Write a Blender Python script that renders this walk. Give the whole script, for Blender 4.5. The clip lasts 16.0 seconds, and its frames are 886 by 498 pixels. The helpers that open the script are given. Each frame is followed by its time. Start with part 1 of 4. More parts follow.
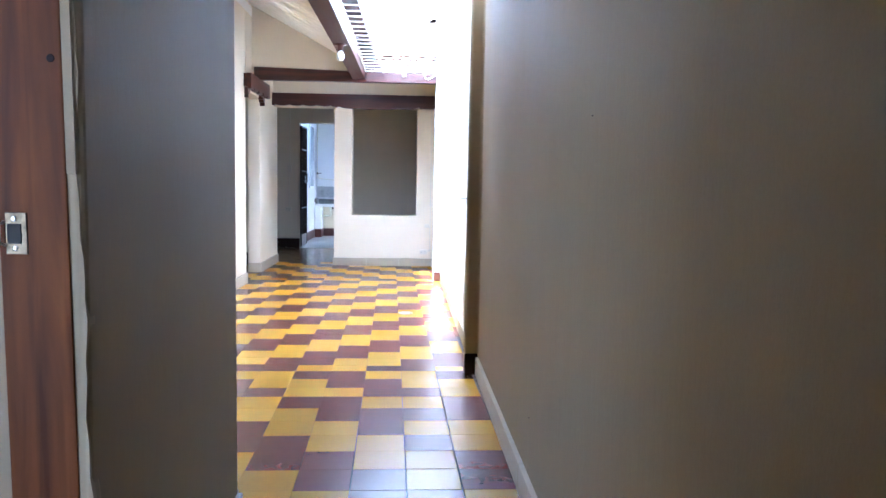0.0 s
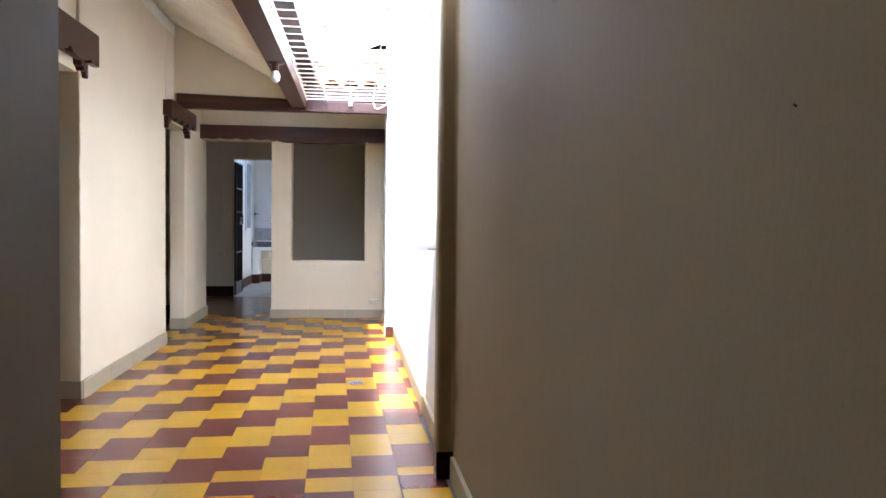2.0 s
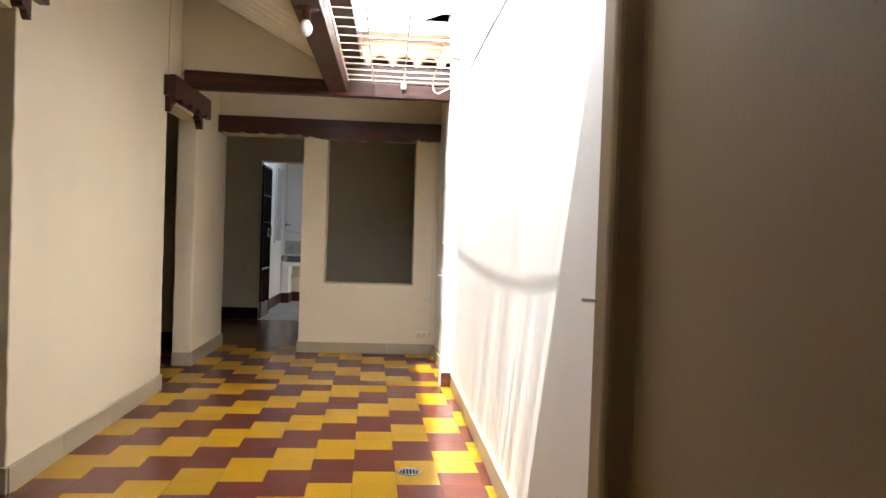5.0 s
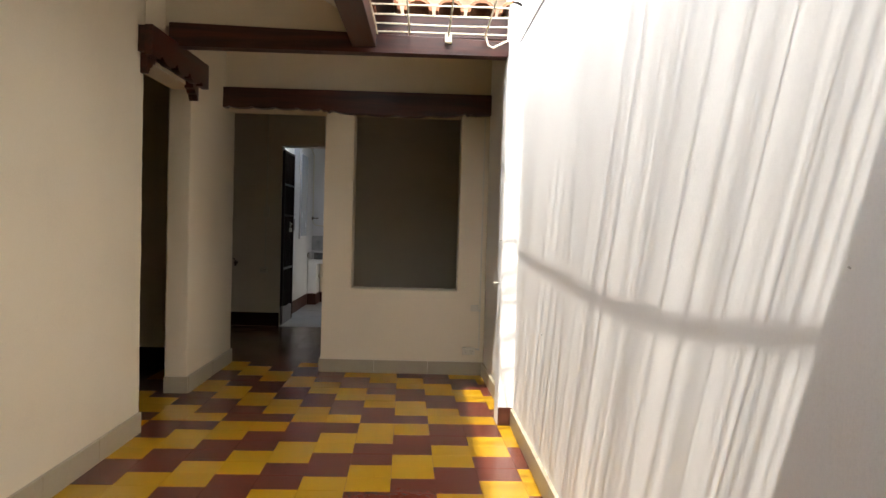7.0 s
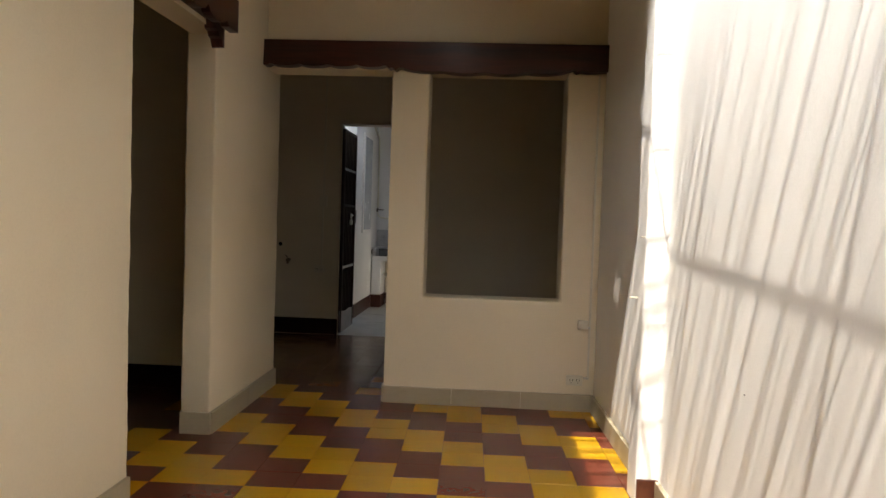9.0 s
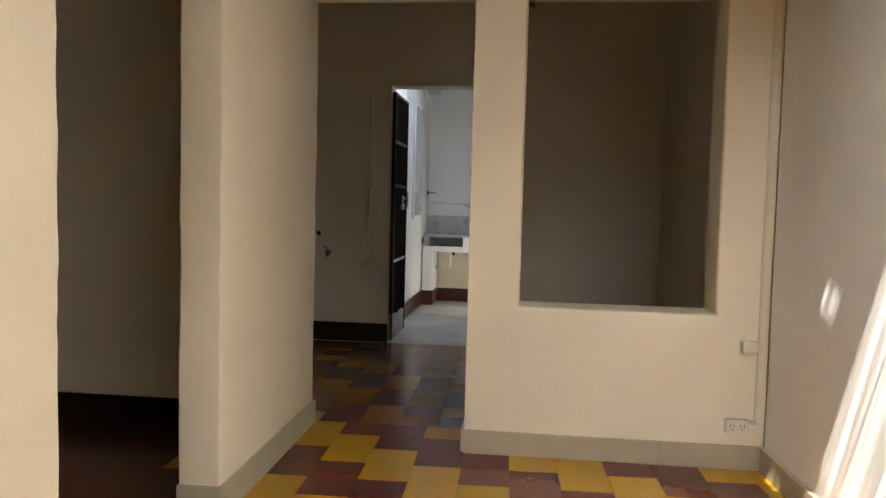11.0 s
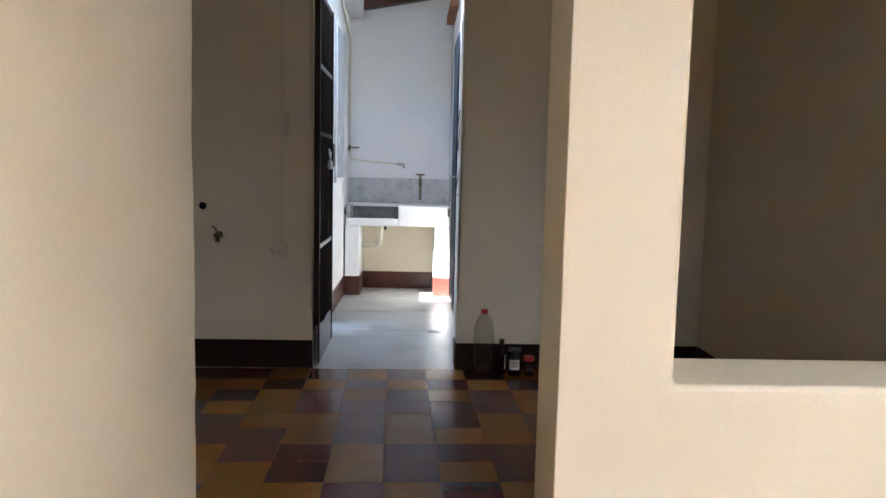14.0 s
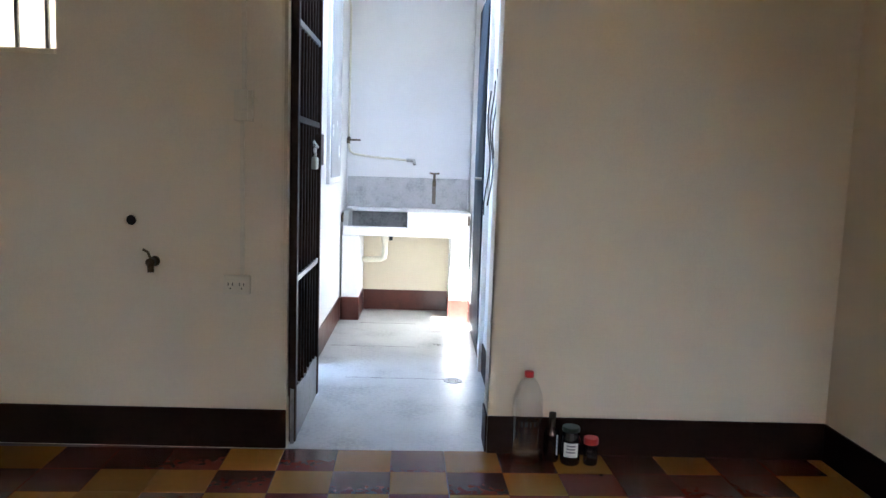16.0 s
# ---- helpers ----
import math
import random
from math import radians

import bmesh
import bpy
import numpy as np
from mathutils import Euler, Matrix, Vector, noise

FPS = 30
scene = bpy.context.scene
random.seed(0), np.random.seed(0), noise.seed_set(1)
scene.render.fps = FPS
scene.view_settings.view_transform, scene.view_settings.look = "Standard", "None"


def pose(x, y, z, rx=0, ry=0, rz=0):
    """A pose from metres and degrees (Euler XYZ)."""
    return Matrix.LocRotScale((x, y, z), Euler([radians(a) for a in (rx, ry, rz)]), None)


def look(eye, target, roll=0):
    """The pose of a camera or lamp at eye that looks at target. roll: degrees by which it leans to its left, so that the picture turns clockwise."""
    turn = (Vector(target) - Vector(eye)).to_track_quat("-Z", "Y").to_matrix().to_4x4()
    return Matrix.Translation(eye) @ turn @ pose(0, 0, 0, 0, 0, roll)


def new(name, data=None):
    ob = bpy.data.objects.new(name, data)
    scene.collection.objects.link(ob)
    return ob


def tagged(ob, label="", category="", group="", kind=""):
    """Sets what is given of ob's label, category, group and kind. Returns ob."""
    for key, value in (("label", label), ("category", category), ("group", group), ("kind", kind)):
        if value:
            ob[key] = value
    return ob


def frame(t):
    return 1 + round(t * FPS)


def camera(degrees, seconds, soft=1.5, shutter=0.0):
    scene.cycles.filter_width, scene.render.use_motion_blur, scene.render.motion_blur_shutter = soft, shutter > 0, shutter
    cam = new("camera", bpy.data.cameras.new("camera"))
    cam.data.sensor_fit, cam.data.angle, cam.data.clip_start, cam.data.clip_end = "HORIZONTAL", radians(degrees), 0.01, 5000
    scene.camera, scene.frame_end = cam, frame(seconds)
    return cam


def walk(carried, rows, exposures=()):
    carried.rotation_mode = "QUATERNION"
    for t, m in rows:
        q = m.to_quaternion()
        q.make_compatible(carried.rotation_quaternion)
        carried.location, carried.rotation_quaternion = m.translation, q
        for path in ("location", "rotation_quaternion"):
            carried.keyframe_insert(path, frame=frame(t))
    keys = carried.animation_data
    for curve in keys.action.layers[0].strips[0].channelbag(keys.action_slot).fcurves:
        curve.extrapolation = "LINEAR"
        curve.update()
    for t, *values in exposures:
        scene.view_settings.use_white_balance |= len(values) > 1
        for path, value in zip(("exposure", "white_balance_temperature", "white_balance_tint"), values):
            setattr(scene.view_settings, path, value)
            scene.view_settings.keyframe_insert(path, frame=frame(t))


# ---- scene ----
cam = camera(61.6, 16.0)
PATH = [
    (0, (0.338, -0.409, 1.116), (0.424, 1.581, 0.94), 1.0),
    (0.5, (0.325, -0.179, 1.155), (0.472, 1.809, 0.996), 0.9),
    (1, (0.352, 0.018, 1.133), (0.507, 2.008, 1.006), 0.8),
    (1.5, (0.315, 0.367, 1.145), (0.483, 2.358, 1.064), 1.1),
    (2, (0.294, 0.596, 1.15), (0.528, 2.581, 1.08), 0.7),
    (2.5, (0.341, 0.859, 1.173), (0.582, 2.843, 1.101), 0.5),
    (3, (0.278, 1.129, 1.157), (0.512, 3.114, 1.086), 0.8),
    (3.5, (0.222, 1.397, 1.173), (0.448, 3.383, 1.103), 0.8),
    (4, (0.242, 1.673, 1.168), (0.464, 3.659, 1.101), 1.0),
    (4.5, (0.208, 1.95, 1.163), (0.391, 3.941, 1.131), 1.6),
    (7, (0.129, 3.531, 1.191), (0.178, 5.529, 1.133), 1.6),
    (7.5, (0.087, 3.831, 1.176), (0.128, 5.829, 1.11), 1.8),
    (8, (0.045, 4.189, 1.17), (0.084, 6.188, 1.114), 1.8),
    (8.5, (0.023, 4.546, 1.17), (-0.031, 6.544, 1.104), 1.7),
    (9, (-0.045, 4.883, 1.163), (-0.172, 6.877, 1.086), 1.9),
    (9.5, (-0.126, 5.177, 1.164), (-0.284, 7.168, 1.069), 1.8),
    (10, (-0.213, 5.535, 1.153), (-0.432, 7.52, 1.045), 1.5),
    (12.5, (-0.739, 7.118, 1.106), (-0.924, 9.104, 0.971), 1.1),
    (13, (-0.796, 7.471, 1.122), (-0.940, 9.455, 0.929), 0.9),
    (13.5, (-0.920, 7.796, 1.101), (-0.971, 9.785, 0.906), 1.5),
    (14, (-0.980, 8.104, 1.097), (-0.905, 10.092, 0.885), 1.3),
    (14.5, (-0.969, 8.377, 1.117), (-0.886, 10.363, 0.888), 1.4),
    (15, (-1.012, 8.701, 1.115), (-0.943, 10.686, 0.873), 1.8),
    (15.5, (-1.02, 8.99, 1.11), (-0.96, 10.974, 0.864), 1.8),
    (16, (-1.022, 9.296, 1.129), (-0.965, 11.282, 0.899), 1.9),
]
EXPOSURES = [(0, 4.8, 4600, 10), (1.5, 4.05, 5300, 10), (3.5, 3.95, 5750, 10), (4.5, 3.6, 6500, 10), (7, 2.6, 6800, 10), (8.5, 2.6, 7200, 10), (10, 2.9, 7300, 10), (12.5, 4.5, 5800, 9), (13.5, 4.55, 5950, 9), (14, 4.5, 5900, 9), (14.5, 4.6, 5450, 9), (15, 4.6, 5400, 9), (15.5, 4.65, 5800, 9), (16, 5.25, 5550, 9)]
walk(cam, [(t, look(e, g, r)) for t, e, g, r in PATH], EXPOSURES)

# ---- light ----
SUN_WAY = Vector((0.188, 0.48, -1.0)).normalized()
world = bpy.data.worlds.new("sky")
scene.world = world
world.use_nodes = True
wn = world.node_tree
sky = wn.nodes.new("ShaderNodeTexSky")
sky.sky_type = "NISHITA"
sky.sun_disc = False
sky.sun_elevation = math.asin(-SUN_WAY.z)
sky.sun_rotation = math.atan2(-SUN_WAY.x, -SUN_WAY.y)
wn.nodes["Background"].inputs["Strength"].default_value = 0.12
wn.links.new(sky.outputs[0], wn.nodes["Background"].inputs["Color"])
sun_data = bpy.data.lights.new("sun", "SUN")
sun_data.energy, sun_data.angle, sun_data.color = 4.5, radians(0.5), (1.0, 0.965, 0.91)
sun = new("sun", sun_data)
sun.matrix_world = look((0, 0, 8), Vector((0, 0, 8)) + SUN_WAY)


# ---- materials ----
def shade(name, color, rough=0.6, metal=0.0, vary=0.12, scale=6.0, bump=0.15, grain=60.0, tint=None, spec=0.5):
    """Paint-like surface: two scales of colour variation, varied roughness and fine relief."""
    m = bpy.data.materials.new(name)
    m.use_nodes = True
    nt = m.node_tree
    b = nt.nodes["Principled BSDF"]
    tc = nt.nodes.new("ShaderNodeTexCoord")
    geo = nt.nodes.new("ShaderNodeNewGeometry")
    n1, n2 = nt.nodes.new("ShaderNodeTexNoise"), nt.nodes.new("ShaderNodeTexNoise")
    for n, s, d in ((n1, scale, 6.0), (n2, grain, 3.0)):
        n.inputs["Scale"].default_value, n.inputs["Detail"].default_value = s, d
        nt.links.new(geo.outputs["Position"], n.inputs["Vector"])
    ramp = nt.nodes.new("ShaderNodeValToRGB")
    dark = tint or tuple(c * (1 - 2.2 * vary) for c in color)
    lite = tuple(min(1, c * (1 + vary)) for c in color)
    ramp.color_ramp.elements[0].position, ramp.color_ramp.elements[0].color = 0.3, (*dark, 1)
    ramp.color_ramp.elements[1].position, ramp.color_ramp.elements[1].color = 0.72, (*lite, 1)
    mid = ramp.color_ramp.elements.new(0.5)
    mid.color = (*color, 1)
    mixf = nt.nodes.new("ShaderNodeMath")
    mixf.operation = "MULTIPLY_ADD"
    mixf.inputs[1].default_value, mixf.inputs[2].default_value = 0.35, 0.0
    nt.links.new(n2.outputs["Fac"], mixf.inputs[0])
    add = nt.nodes.new("ShaderNodeMath")
    add.operation = "MULTIPLY_ADD"
    add.inputs[1].default_value = 0.65
    nt.links.new(n1.outputs["Fac"], add.inputs[0])
    nt.links.new(mixf.outputs[0], add.inputs[2])
    nt.links.new(add.outputs[0], ramp.inputs[0])
    nt.links.new(ramp.outputs[0], b.inputs["Base Color"])
    mr = nt.nodes.new("ShaderNodeMapRange")
    mr.inputs["To Min"].default_value, mr.inputs["To Max"].default_value = max(0.03, rough - 0.12), min(1, rough + 0.12)
    nt.links.new(n1.outputs["Fac"], mr.inputs["Value"])
    nt.links.new(mr.outputs[0], b.inputs["Roughness"])
    b.inputs["Metallic"].default_value = metal
    b.inputs["Specular IOR Level"].default_value = spec
    if bump:
        bp = nt.nodes.new("ShaderNodeBump")
        bp.inputs["Strength"].default_value, bp.inputs["Distance"].default_value = bump, 0.01
        nt.links.new(add.outputs[0], bp.inputs["Height"])
        nt.links.new(bp.outputs[0], b.inputs["Normal"])
    return m


def wall_paint(name, color):
    """Hand-trowelled plaster: broad unevenness, faint vertical roller marks, small scuffs."""
    m = shade(name, color, 0.62, vary=0.035, scale=1.7, bump=0.0, grain=140)
    nt = m.node_tree
    b = nt.nodes["Principled BSDF"]
    geo = [n for n in nt.nodes if n.type == "NEW_GEOMETRY"][0]
    h = []
    for s, w, st in ((2.6, 1.0, (1, 1, 0.45)), (55, 0.10, (1, 1, 0.35)), (240, 0.035, (1, 1, 1))):
        mp = nt.nodes.new("ShaderNodeMapping")
        mp.inputs["Scale"].default_value = st
        n = nt.nodes.new("ShaderNodeTexNoise")
        n.inputs["Scale"].default_value, n.inputs["Detail"].default_value = s, 4.0
        nt.links.new(geo.outputs["Position"], mp.inputs[0])
        nt.links.new(mp.outputs[0], n.inputs["Vector"])
        k = nt.nodes.new("ShaderNodeMath")
        k.operation = "MULTIPLY_ADD"
        k.inputs[1].default_value = w
        nt.links.new(n.outputs["Fac"], k.inputs[0])
        if h:
            nt.links.new(h[-1].outputs[0], k.inputs[2])
        h.append(k)
    bp = nt.nodes.new("ShaderNodeBump")
    bp.inputs["Strength"].default_value, bp.inputs["Distance"].default_value = 0.38, 0.02
    nt.links.new(h[-1].outputs[0], bp.inputs["Height"])
    nt.links.new(bp.outputs[0], b.inputs["Normal"])
    return m


def wood(name, dark, lite, axis=1, rough=0.35, scale=1.0):
    """Stained wood with grain drawn out along one axis."""
    m = bpy.data.materials.new(name)
    m.use_nodes = True
    nt = m.node_tree
    b = nt.nodes["Principled BSDF"]
    geo = nt.nodes.new("ShaderNodeNewGeometry")
    mp = nt.nodes.new("ShaderNodeMapping")
    st = [22.0 * scale] * 3
    st[axis] = 1.6 * scale
    mp.inputs["Scale"].default_value = st
    n = nt.nodes.new("ShaderNodeTexNoise")
    n.inputs["Scale"].default_value, n.inputs["Detail"].default_value, n.inputs["Distortion"].default_value = 1.0, 8.0, 0.6
    nt.links.new(geo.outputs["Position"], mp.inputs[0])
    nt.links.new(mp.outputs[0], n.inputs["Vector"])
    r = nt.nodes.new("ShaderNodeValToRGB")
    r.color_ramp.elements[0].position, r.color_ramp.elements[0].color = 0.33, (*dark, 1)
    r.color_ramp.elements[1].position, r.color_ramp.elements[1].color = 0.7, (*lite, 1)
    nt.links.new(n.outputs["Fac"], r.inputs[0])
    nt.links.new(r.outputs[0], b.inputs["Base Color"])
    mr = nt.nodes.new("ShaderNodeMapRange")
    mr.inputs["To Min"].default_value, mr.inputs["To Max"].default_value = rough - 0.08, rough + 0.15
    nt.links.new(n.outputs["Fac"], mr.inputs["Value"])
    nt.links.new(mr.outputs[0], b.inputs["Roughness"])
    bp = nt.nodes.new("ShaderNodeBump")
    bp.inputs["Strength"].default_value, bp.inputs["Distance"].default_value = 0.25, 0.004
    nt.links.new(n.outputs["Fac"], bp.inputs["Height"])
    nt.links.new(bp.outputs[0], b.inputs["Normal"])
    return m


def tile_paint(name, color, dark, rough=0.31, spec=0.42):
    """Cement tile: each piece a little different, with fine mottling and an even polish."""
    m = bpy.data.materials.new(name)
    m.use_nodes = True
    nt = m.node_tree
    b = nt.nodes["Principled BSDF"]
    geo = nt.nodes.new("ShaderNodeNewGeometry")
    info = nt.nodes.new("ShaderNodeObjectInfo")
    n2 = nt.nodes.new("ShaderNodeTexNoise")
    n2.inputs["Scale"].default_value, n2.inputs["Detail"].default_value = 38.0, 3.0
    nt.links.new(geo.outputs["Position"], n2.inputs["Vector"])
    rnd = nt.nodes.new("ShaderNodeMath")
    rnd.operation = "ADD"
    nt.links.new(info.outputs["Random"], rnd.inputs[0])
    nt.links.new(geo.outputs["Random Per Island"], rnd.inputs[1])
    fr = nt.nodes.new("ShaderNodeMath")
    fr.operation = "FRACT"
    nt.links.new(rnd.outputs[0], fr.inputs[0])
    s2 = nt.nodes.new("ShaderNodeMath")
    s2.operation = "MULTIPLY_ADD"
    s2.inputs[1].default_value = 0.6
    nt.links.new(fr.outputs[0], s2.inputs[0])
    s1 = nt.nodes.new("ShaderNodeMath")
    s1.operation = "MULTIPLY"
    s1.inputs[1].default_value = 0.5
    nt.links.new(n2.outputs["Fac"], s1.inputs[0])
    nt.links.new(s1.outputs[0], s2.inputs[2])
    r = nt.nodes.new("ShaderNodeValToRGB")
    r.color_ramp.elements[0].position, r.color_ramp.elements[0].color = 0.05, (*dark, 1)
    r.color_ramp.elements[1].position, r.color_ramp.elements[1].color = 1.0, (*color, 1)
    nt.links.new(s2.outputs[0], r.inputs[0])
    nt.links.new(r.outputs[0], b.inputs["Base Color"])
    b.inputs["Roughness"].default_value = rough
    b.inputs["Specular IOR Level"].default_value = spec
    return m


def roof_sheet_plastic(name, seed, clear=0.5, color=(0.88, 0.9, 0.9)):
    """Weathered clear plastic roofing: dirt lies in streaks down the corrugations, also in place of light bent by the
    ribs; it lets part of the sun straight through.
    """
    m = bpy.data.materials.new(name)
    m.use_nodes = True
    nt = m.node_tree
    out = nt.nodes["Material Output"]
    nt.nodes.remove(nt.nodes["Principled BSDF"])
    geo = nt.nodes.new("ShaderNodeNewGeometry")
    mp = nt.nodes.new("ShaderNodeMapping")
    mp.inputs["Scale"].default_value = (0.35, 30.0, 0.1)
    mp.inputs["Location"].default_value = (seed, seed * 1.7, 0)
    n = nt.nodes.new("ShaderNodeTexNoise")
    n.inputs["Scale"].default_value, n.inputs["Detail"].default_value, n.inputs["Roughness"].default_value = 1.0, 8.0, 0.82
    nt.links.new(geo.outputs["Position"], mp.inputs[0])
    nt.links.new(mp.outputs[0], n.inputs["Vector"])
    mr = nt.nodes.new("ShaderNodeMapRange")
    mr.inputs["From Min"].default_value, mr.inputs["From Max"].default_value = 0.42, 0.57
    mr.inputs["To Min"].default_value, mr.inputs["To Max"].default_value = max(0.0, clear - 0.22), clear + (0.2 if clear else 0.02)
    nt.links.new(n.outputs["Fac"], mr.inputs["Value"])
    tr, tl = nt.nodes.new("ShaderNodeBsdfTransparent"), nt.nodes.new("ShaderNodeBsdfTranslucent")
    tr.inputs["Color"].default_value = (0.97, 0.98, 1.0, 1)
    tl.inputs["Color"].default_value = (*color, 1)
    mix = nt.nodes.new("ShaderNodeMixShader")
    nt.links.new(mr.outputs[0], mix.inputs[0])
    nt.links.new(tl.outputs[0], mix.inputs[1])
    nt.links.new(tr.outputs[0], mix.inputs[2])
    nt.links.new(mix.outputs[0], out.inputs[0])
    return m


def clear_plastic(name, tint=0.93, rough=0.07):
    """Thin clear plastic: see-through, with a gloss that grows towards the rim."""
    m = bpy.data.materials.new(name)
    m.use_nodes = True
    nt = m.node_tree
    nt.nodes.remove(nt.nodes["Principled BSDF"])
    b = nt.nodes.new("ShaderNodeBsdfGlossy")
    b.inputs["Roughness"].default_value = rough
    tr = nt.nodes.new("ShaderNodeBsdfTransparent")
    tr.inputs["Color"].default_value = (tint, tint, tint, 1)
    lw = nt.nodes.new("ShaderNodeLayerWeight")
    lw.inputs["Blend"].default_value = 0.35
    k = nt.nodes.new("ShaderNodeMath")
    k.operation = "MULTIPLY_ADD"
    k.inputs[1].default_value, k.inputs[2].default_value = 0.34, 0.06
    nt.links.new(lw.outputs["Facing"], k.inputs[0])
    mix = nt.nodes.new("ShaderNodeMixShader")
    nt.links.new(k.outputs[0], mix.inputs[0])
    nt.links.new(tr.outputs[0], mix.inputs[1])
    nt.links.new(b.outputs[0], mix.inputs[2])
    nt.links.new(mix.outputs[0], nt.nodes["Material Output"].inputs[0])
    return m


M_WALL = wall_paint("cream_wall_paint", (0.70, 0.615, 0.46))
M_WHITE = wall_paint("white_wall_paint", (0.80, 0.79, 0.77))
M_KITCHEN = wall_paint("kitchen_wall_paint", (0.67, 0.598, 0.48))
# Cream paint darkened for the passage: its dimness is put into the colour.
M_DIM = wall_paint("shaded_passage_wall_paint", (0.24, 0.179, 0.102))
M_CEIL = shade("white_ceiling_paint", (0.80, 0.78, 0.72), 0.6, vary=0.06, scale=3)
M_BASE = shade("beige_skirting_cement", (0.38, 0.325, 0.225), 0.5, vary=0.04, scale=7, bump=0.05)
M_BASE_DARK = shade("dark_brown_enamel", (0.018, 0.008, 0.0055), 0.5, vary=0.15, scale=9, bump=0.1, spec=0.09)
M_BASE_RED = shade("red_brown_enamel", (0.075, 0.022, 0.014), 0.38, vary=0.2, scale=9, bump=0.1)
M_BEAM_Y = wood("stained_beam_wood", (0.02, 0.0045, 0.0025), (0.078, 0.018, 0.0095), 1, 0.34)
M_BEAM_X = wood("stained_lintel_wood", (0.02, 0.0045, 0.0025), (0.078, 0.018, 0.0095), 0, 0.34)
M_JAMB = wood("varnished_door_wood", (0.05, 0.012, 0.003), (0.16, 0.052, 0.011), 2, 0.5)
M_JAMB.node_tree.nodes["Principled BSDF"].inputs["Specular IOR Level"].default_value = 0.12
M_RAW = wood("split_raw_wood", (0.25, 0.19, 0.11), (0.5, 0.4, 0.26), 2, 0.7)
M_YELLOW = tile_paint("yellow_cement_tile", (0.43, 0.235, 0.011), (0.35, 0.19, 0.009), 0.27, 0.42)
M_MAROON = tile_paint("maroon_cement_tile", (0.135, 0.034, 0.02), (0.1, 0.024, 0.014), 0.27, 0.42)
# Kitchen copies of both tiles, darkened to hold part of that room's shade.
M_YELLOW_SHADED = tile_paint("shaded_yellow_tile", (0.25, 0.118, 0.02), (0.19, 0.085, 0.014), 0.25, 0.36)
M_MAROON_SHADED = tile_paint("shaded_maroon_tile", (0.115, 0.025, 0.014), (0.078, 0.016, 0.009), 0.23, 0.36)
M_GROUT = shade("dark_grout", (0.09, 0.07, 0.055), 0.85, vary=0.2, scale=20)
M_CONCRETE = shade("polished_grey_concrete", (0.42, 0.42, 0.39), 0.34, vary=0.2, scale=4, bump=0.05)
# Inside of the basin: a darker grey than the rest of the tub.
M_BASIN = shade("dark_grey_cement", (0.2, 0.2, 0.19), 0.7, vary=0.3, scale=9, bump=0.15)
M_STONE = shade("worn_grey_terrazzo", (0.46, 0.46, 0.45), 0.5, vary=0.2, scale=9, bump=0.15)
M_GRILLE = shade("cream_enamel_steel", (0.72, 0.66, 0.5), 0.45, vary=0.12, scale=30)
M_STEEL = shade("scratched_steel", (0.55, 0.54, 0.5), 0.3, metal=1.0, vary=0.15, scale=40)
M_IRON = shade("brown_painted_iron", (0.03, 0.014, 0.01), 0.5, vary=0.2, scale=30, spec=0.2)
M_KICK = shade("grey_sheet_iron", (0.2, 0.2, 0.21), 0.42, metal=0.4, vary=0.25, scale=12)
M_BLUE = shade("dark_blue_enamel", (0.006, 0.011, 0.02), 0.55, vary=0.2, scale=8, spec=0.06)
M_BRASS = shade("tarnished_brass", (0.13, 0.10, 0.065), 0.42, metal=1.0, vary=0.3, scale=60)
M_PVC = shade("cream_pvc", (0.74, 0.70, 0.56), 0.4, vary=0.06, scale=10)
M_SWITCH = shade("ivory_plastic", (0.62, 0.58, 0.48), 0.4, vary=0.04, scale=20, bump=0.03)
M_BLACK = shade("black_void", (0.012, 0.01, 0.009), 0.7, vary=0.2, scale=20)
M_CLAY = shade("weathered_clay", (0.33, 0.14, 0.07), 0.8, vary=0.3, scale=14, bump=0.4)
M_SHEET = roof_sheet_plastic("dirty_plastic_roofing", 3.0, 0.30)
M_MILKY = roof_sheet_plastic("milky_plastic_roofing", 5.0, 0.0)
M_BULB = shade("white_bulb_plastic", (0.85, 0.85, 0.82), 0.25, vary=0.02, scale=5, bump=0)


# ---- builders ----
def part(name, bm, mat, parent=None, label="", smooth=False):
    me = bpy.data.meshes.new(name)
    bmesh.ops.recalc_face_normals(bm, faces=bm.faces)
    if smooth:
        for f in bm.faces:
            f.smooth = True
    bm.to_mesh(me)
    bm.free()
    for mm in (mat if isinstance(mat, (list, tuple)) else [mat]):
        me.materials.append(mm)
    ob = new(name, me)
    if parent:
        ob.parent = parent
    if label:
        ob["label"] = label
    return ob


def structure(ob, label, category):
    return tagged(ob, label, category, kind="structure")


def add_box(bm, x0, x1, y0, y1, z0, z1, bevel=0.0, m=None):
    r = bmesh.ops.create_cube(bm, size=1.0)
    vs = r["verts"]
    for v in vs:
        v.co = Vector(((x0 + x1) / 2 + v.co.x * (x1 - x0), (y0 + y1) / 2 + v.co.y * (y1 - y0), (z0 + z1) / 2 + v.co.z * (z1 - z0)))
    if m:
        bmesh.ops.transform(bm, matrix=m, verts=vs)
    if bevel:
        es = {e for v in vs for e in v.link_edges}
        bmesh.ops.bevel(bm, geom=list(es), offset=bevel, segments=2, affect="EDGES", profile=0.6)
    return bm


def box(x0, x1, y0, y1, z0, z1, bevel=0.0):
    return add_box(bmesh.new(), x0, x1, y0, y1, z0, z1, bevel)


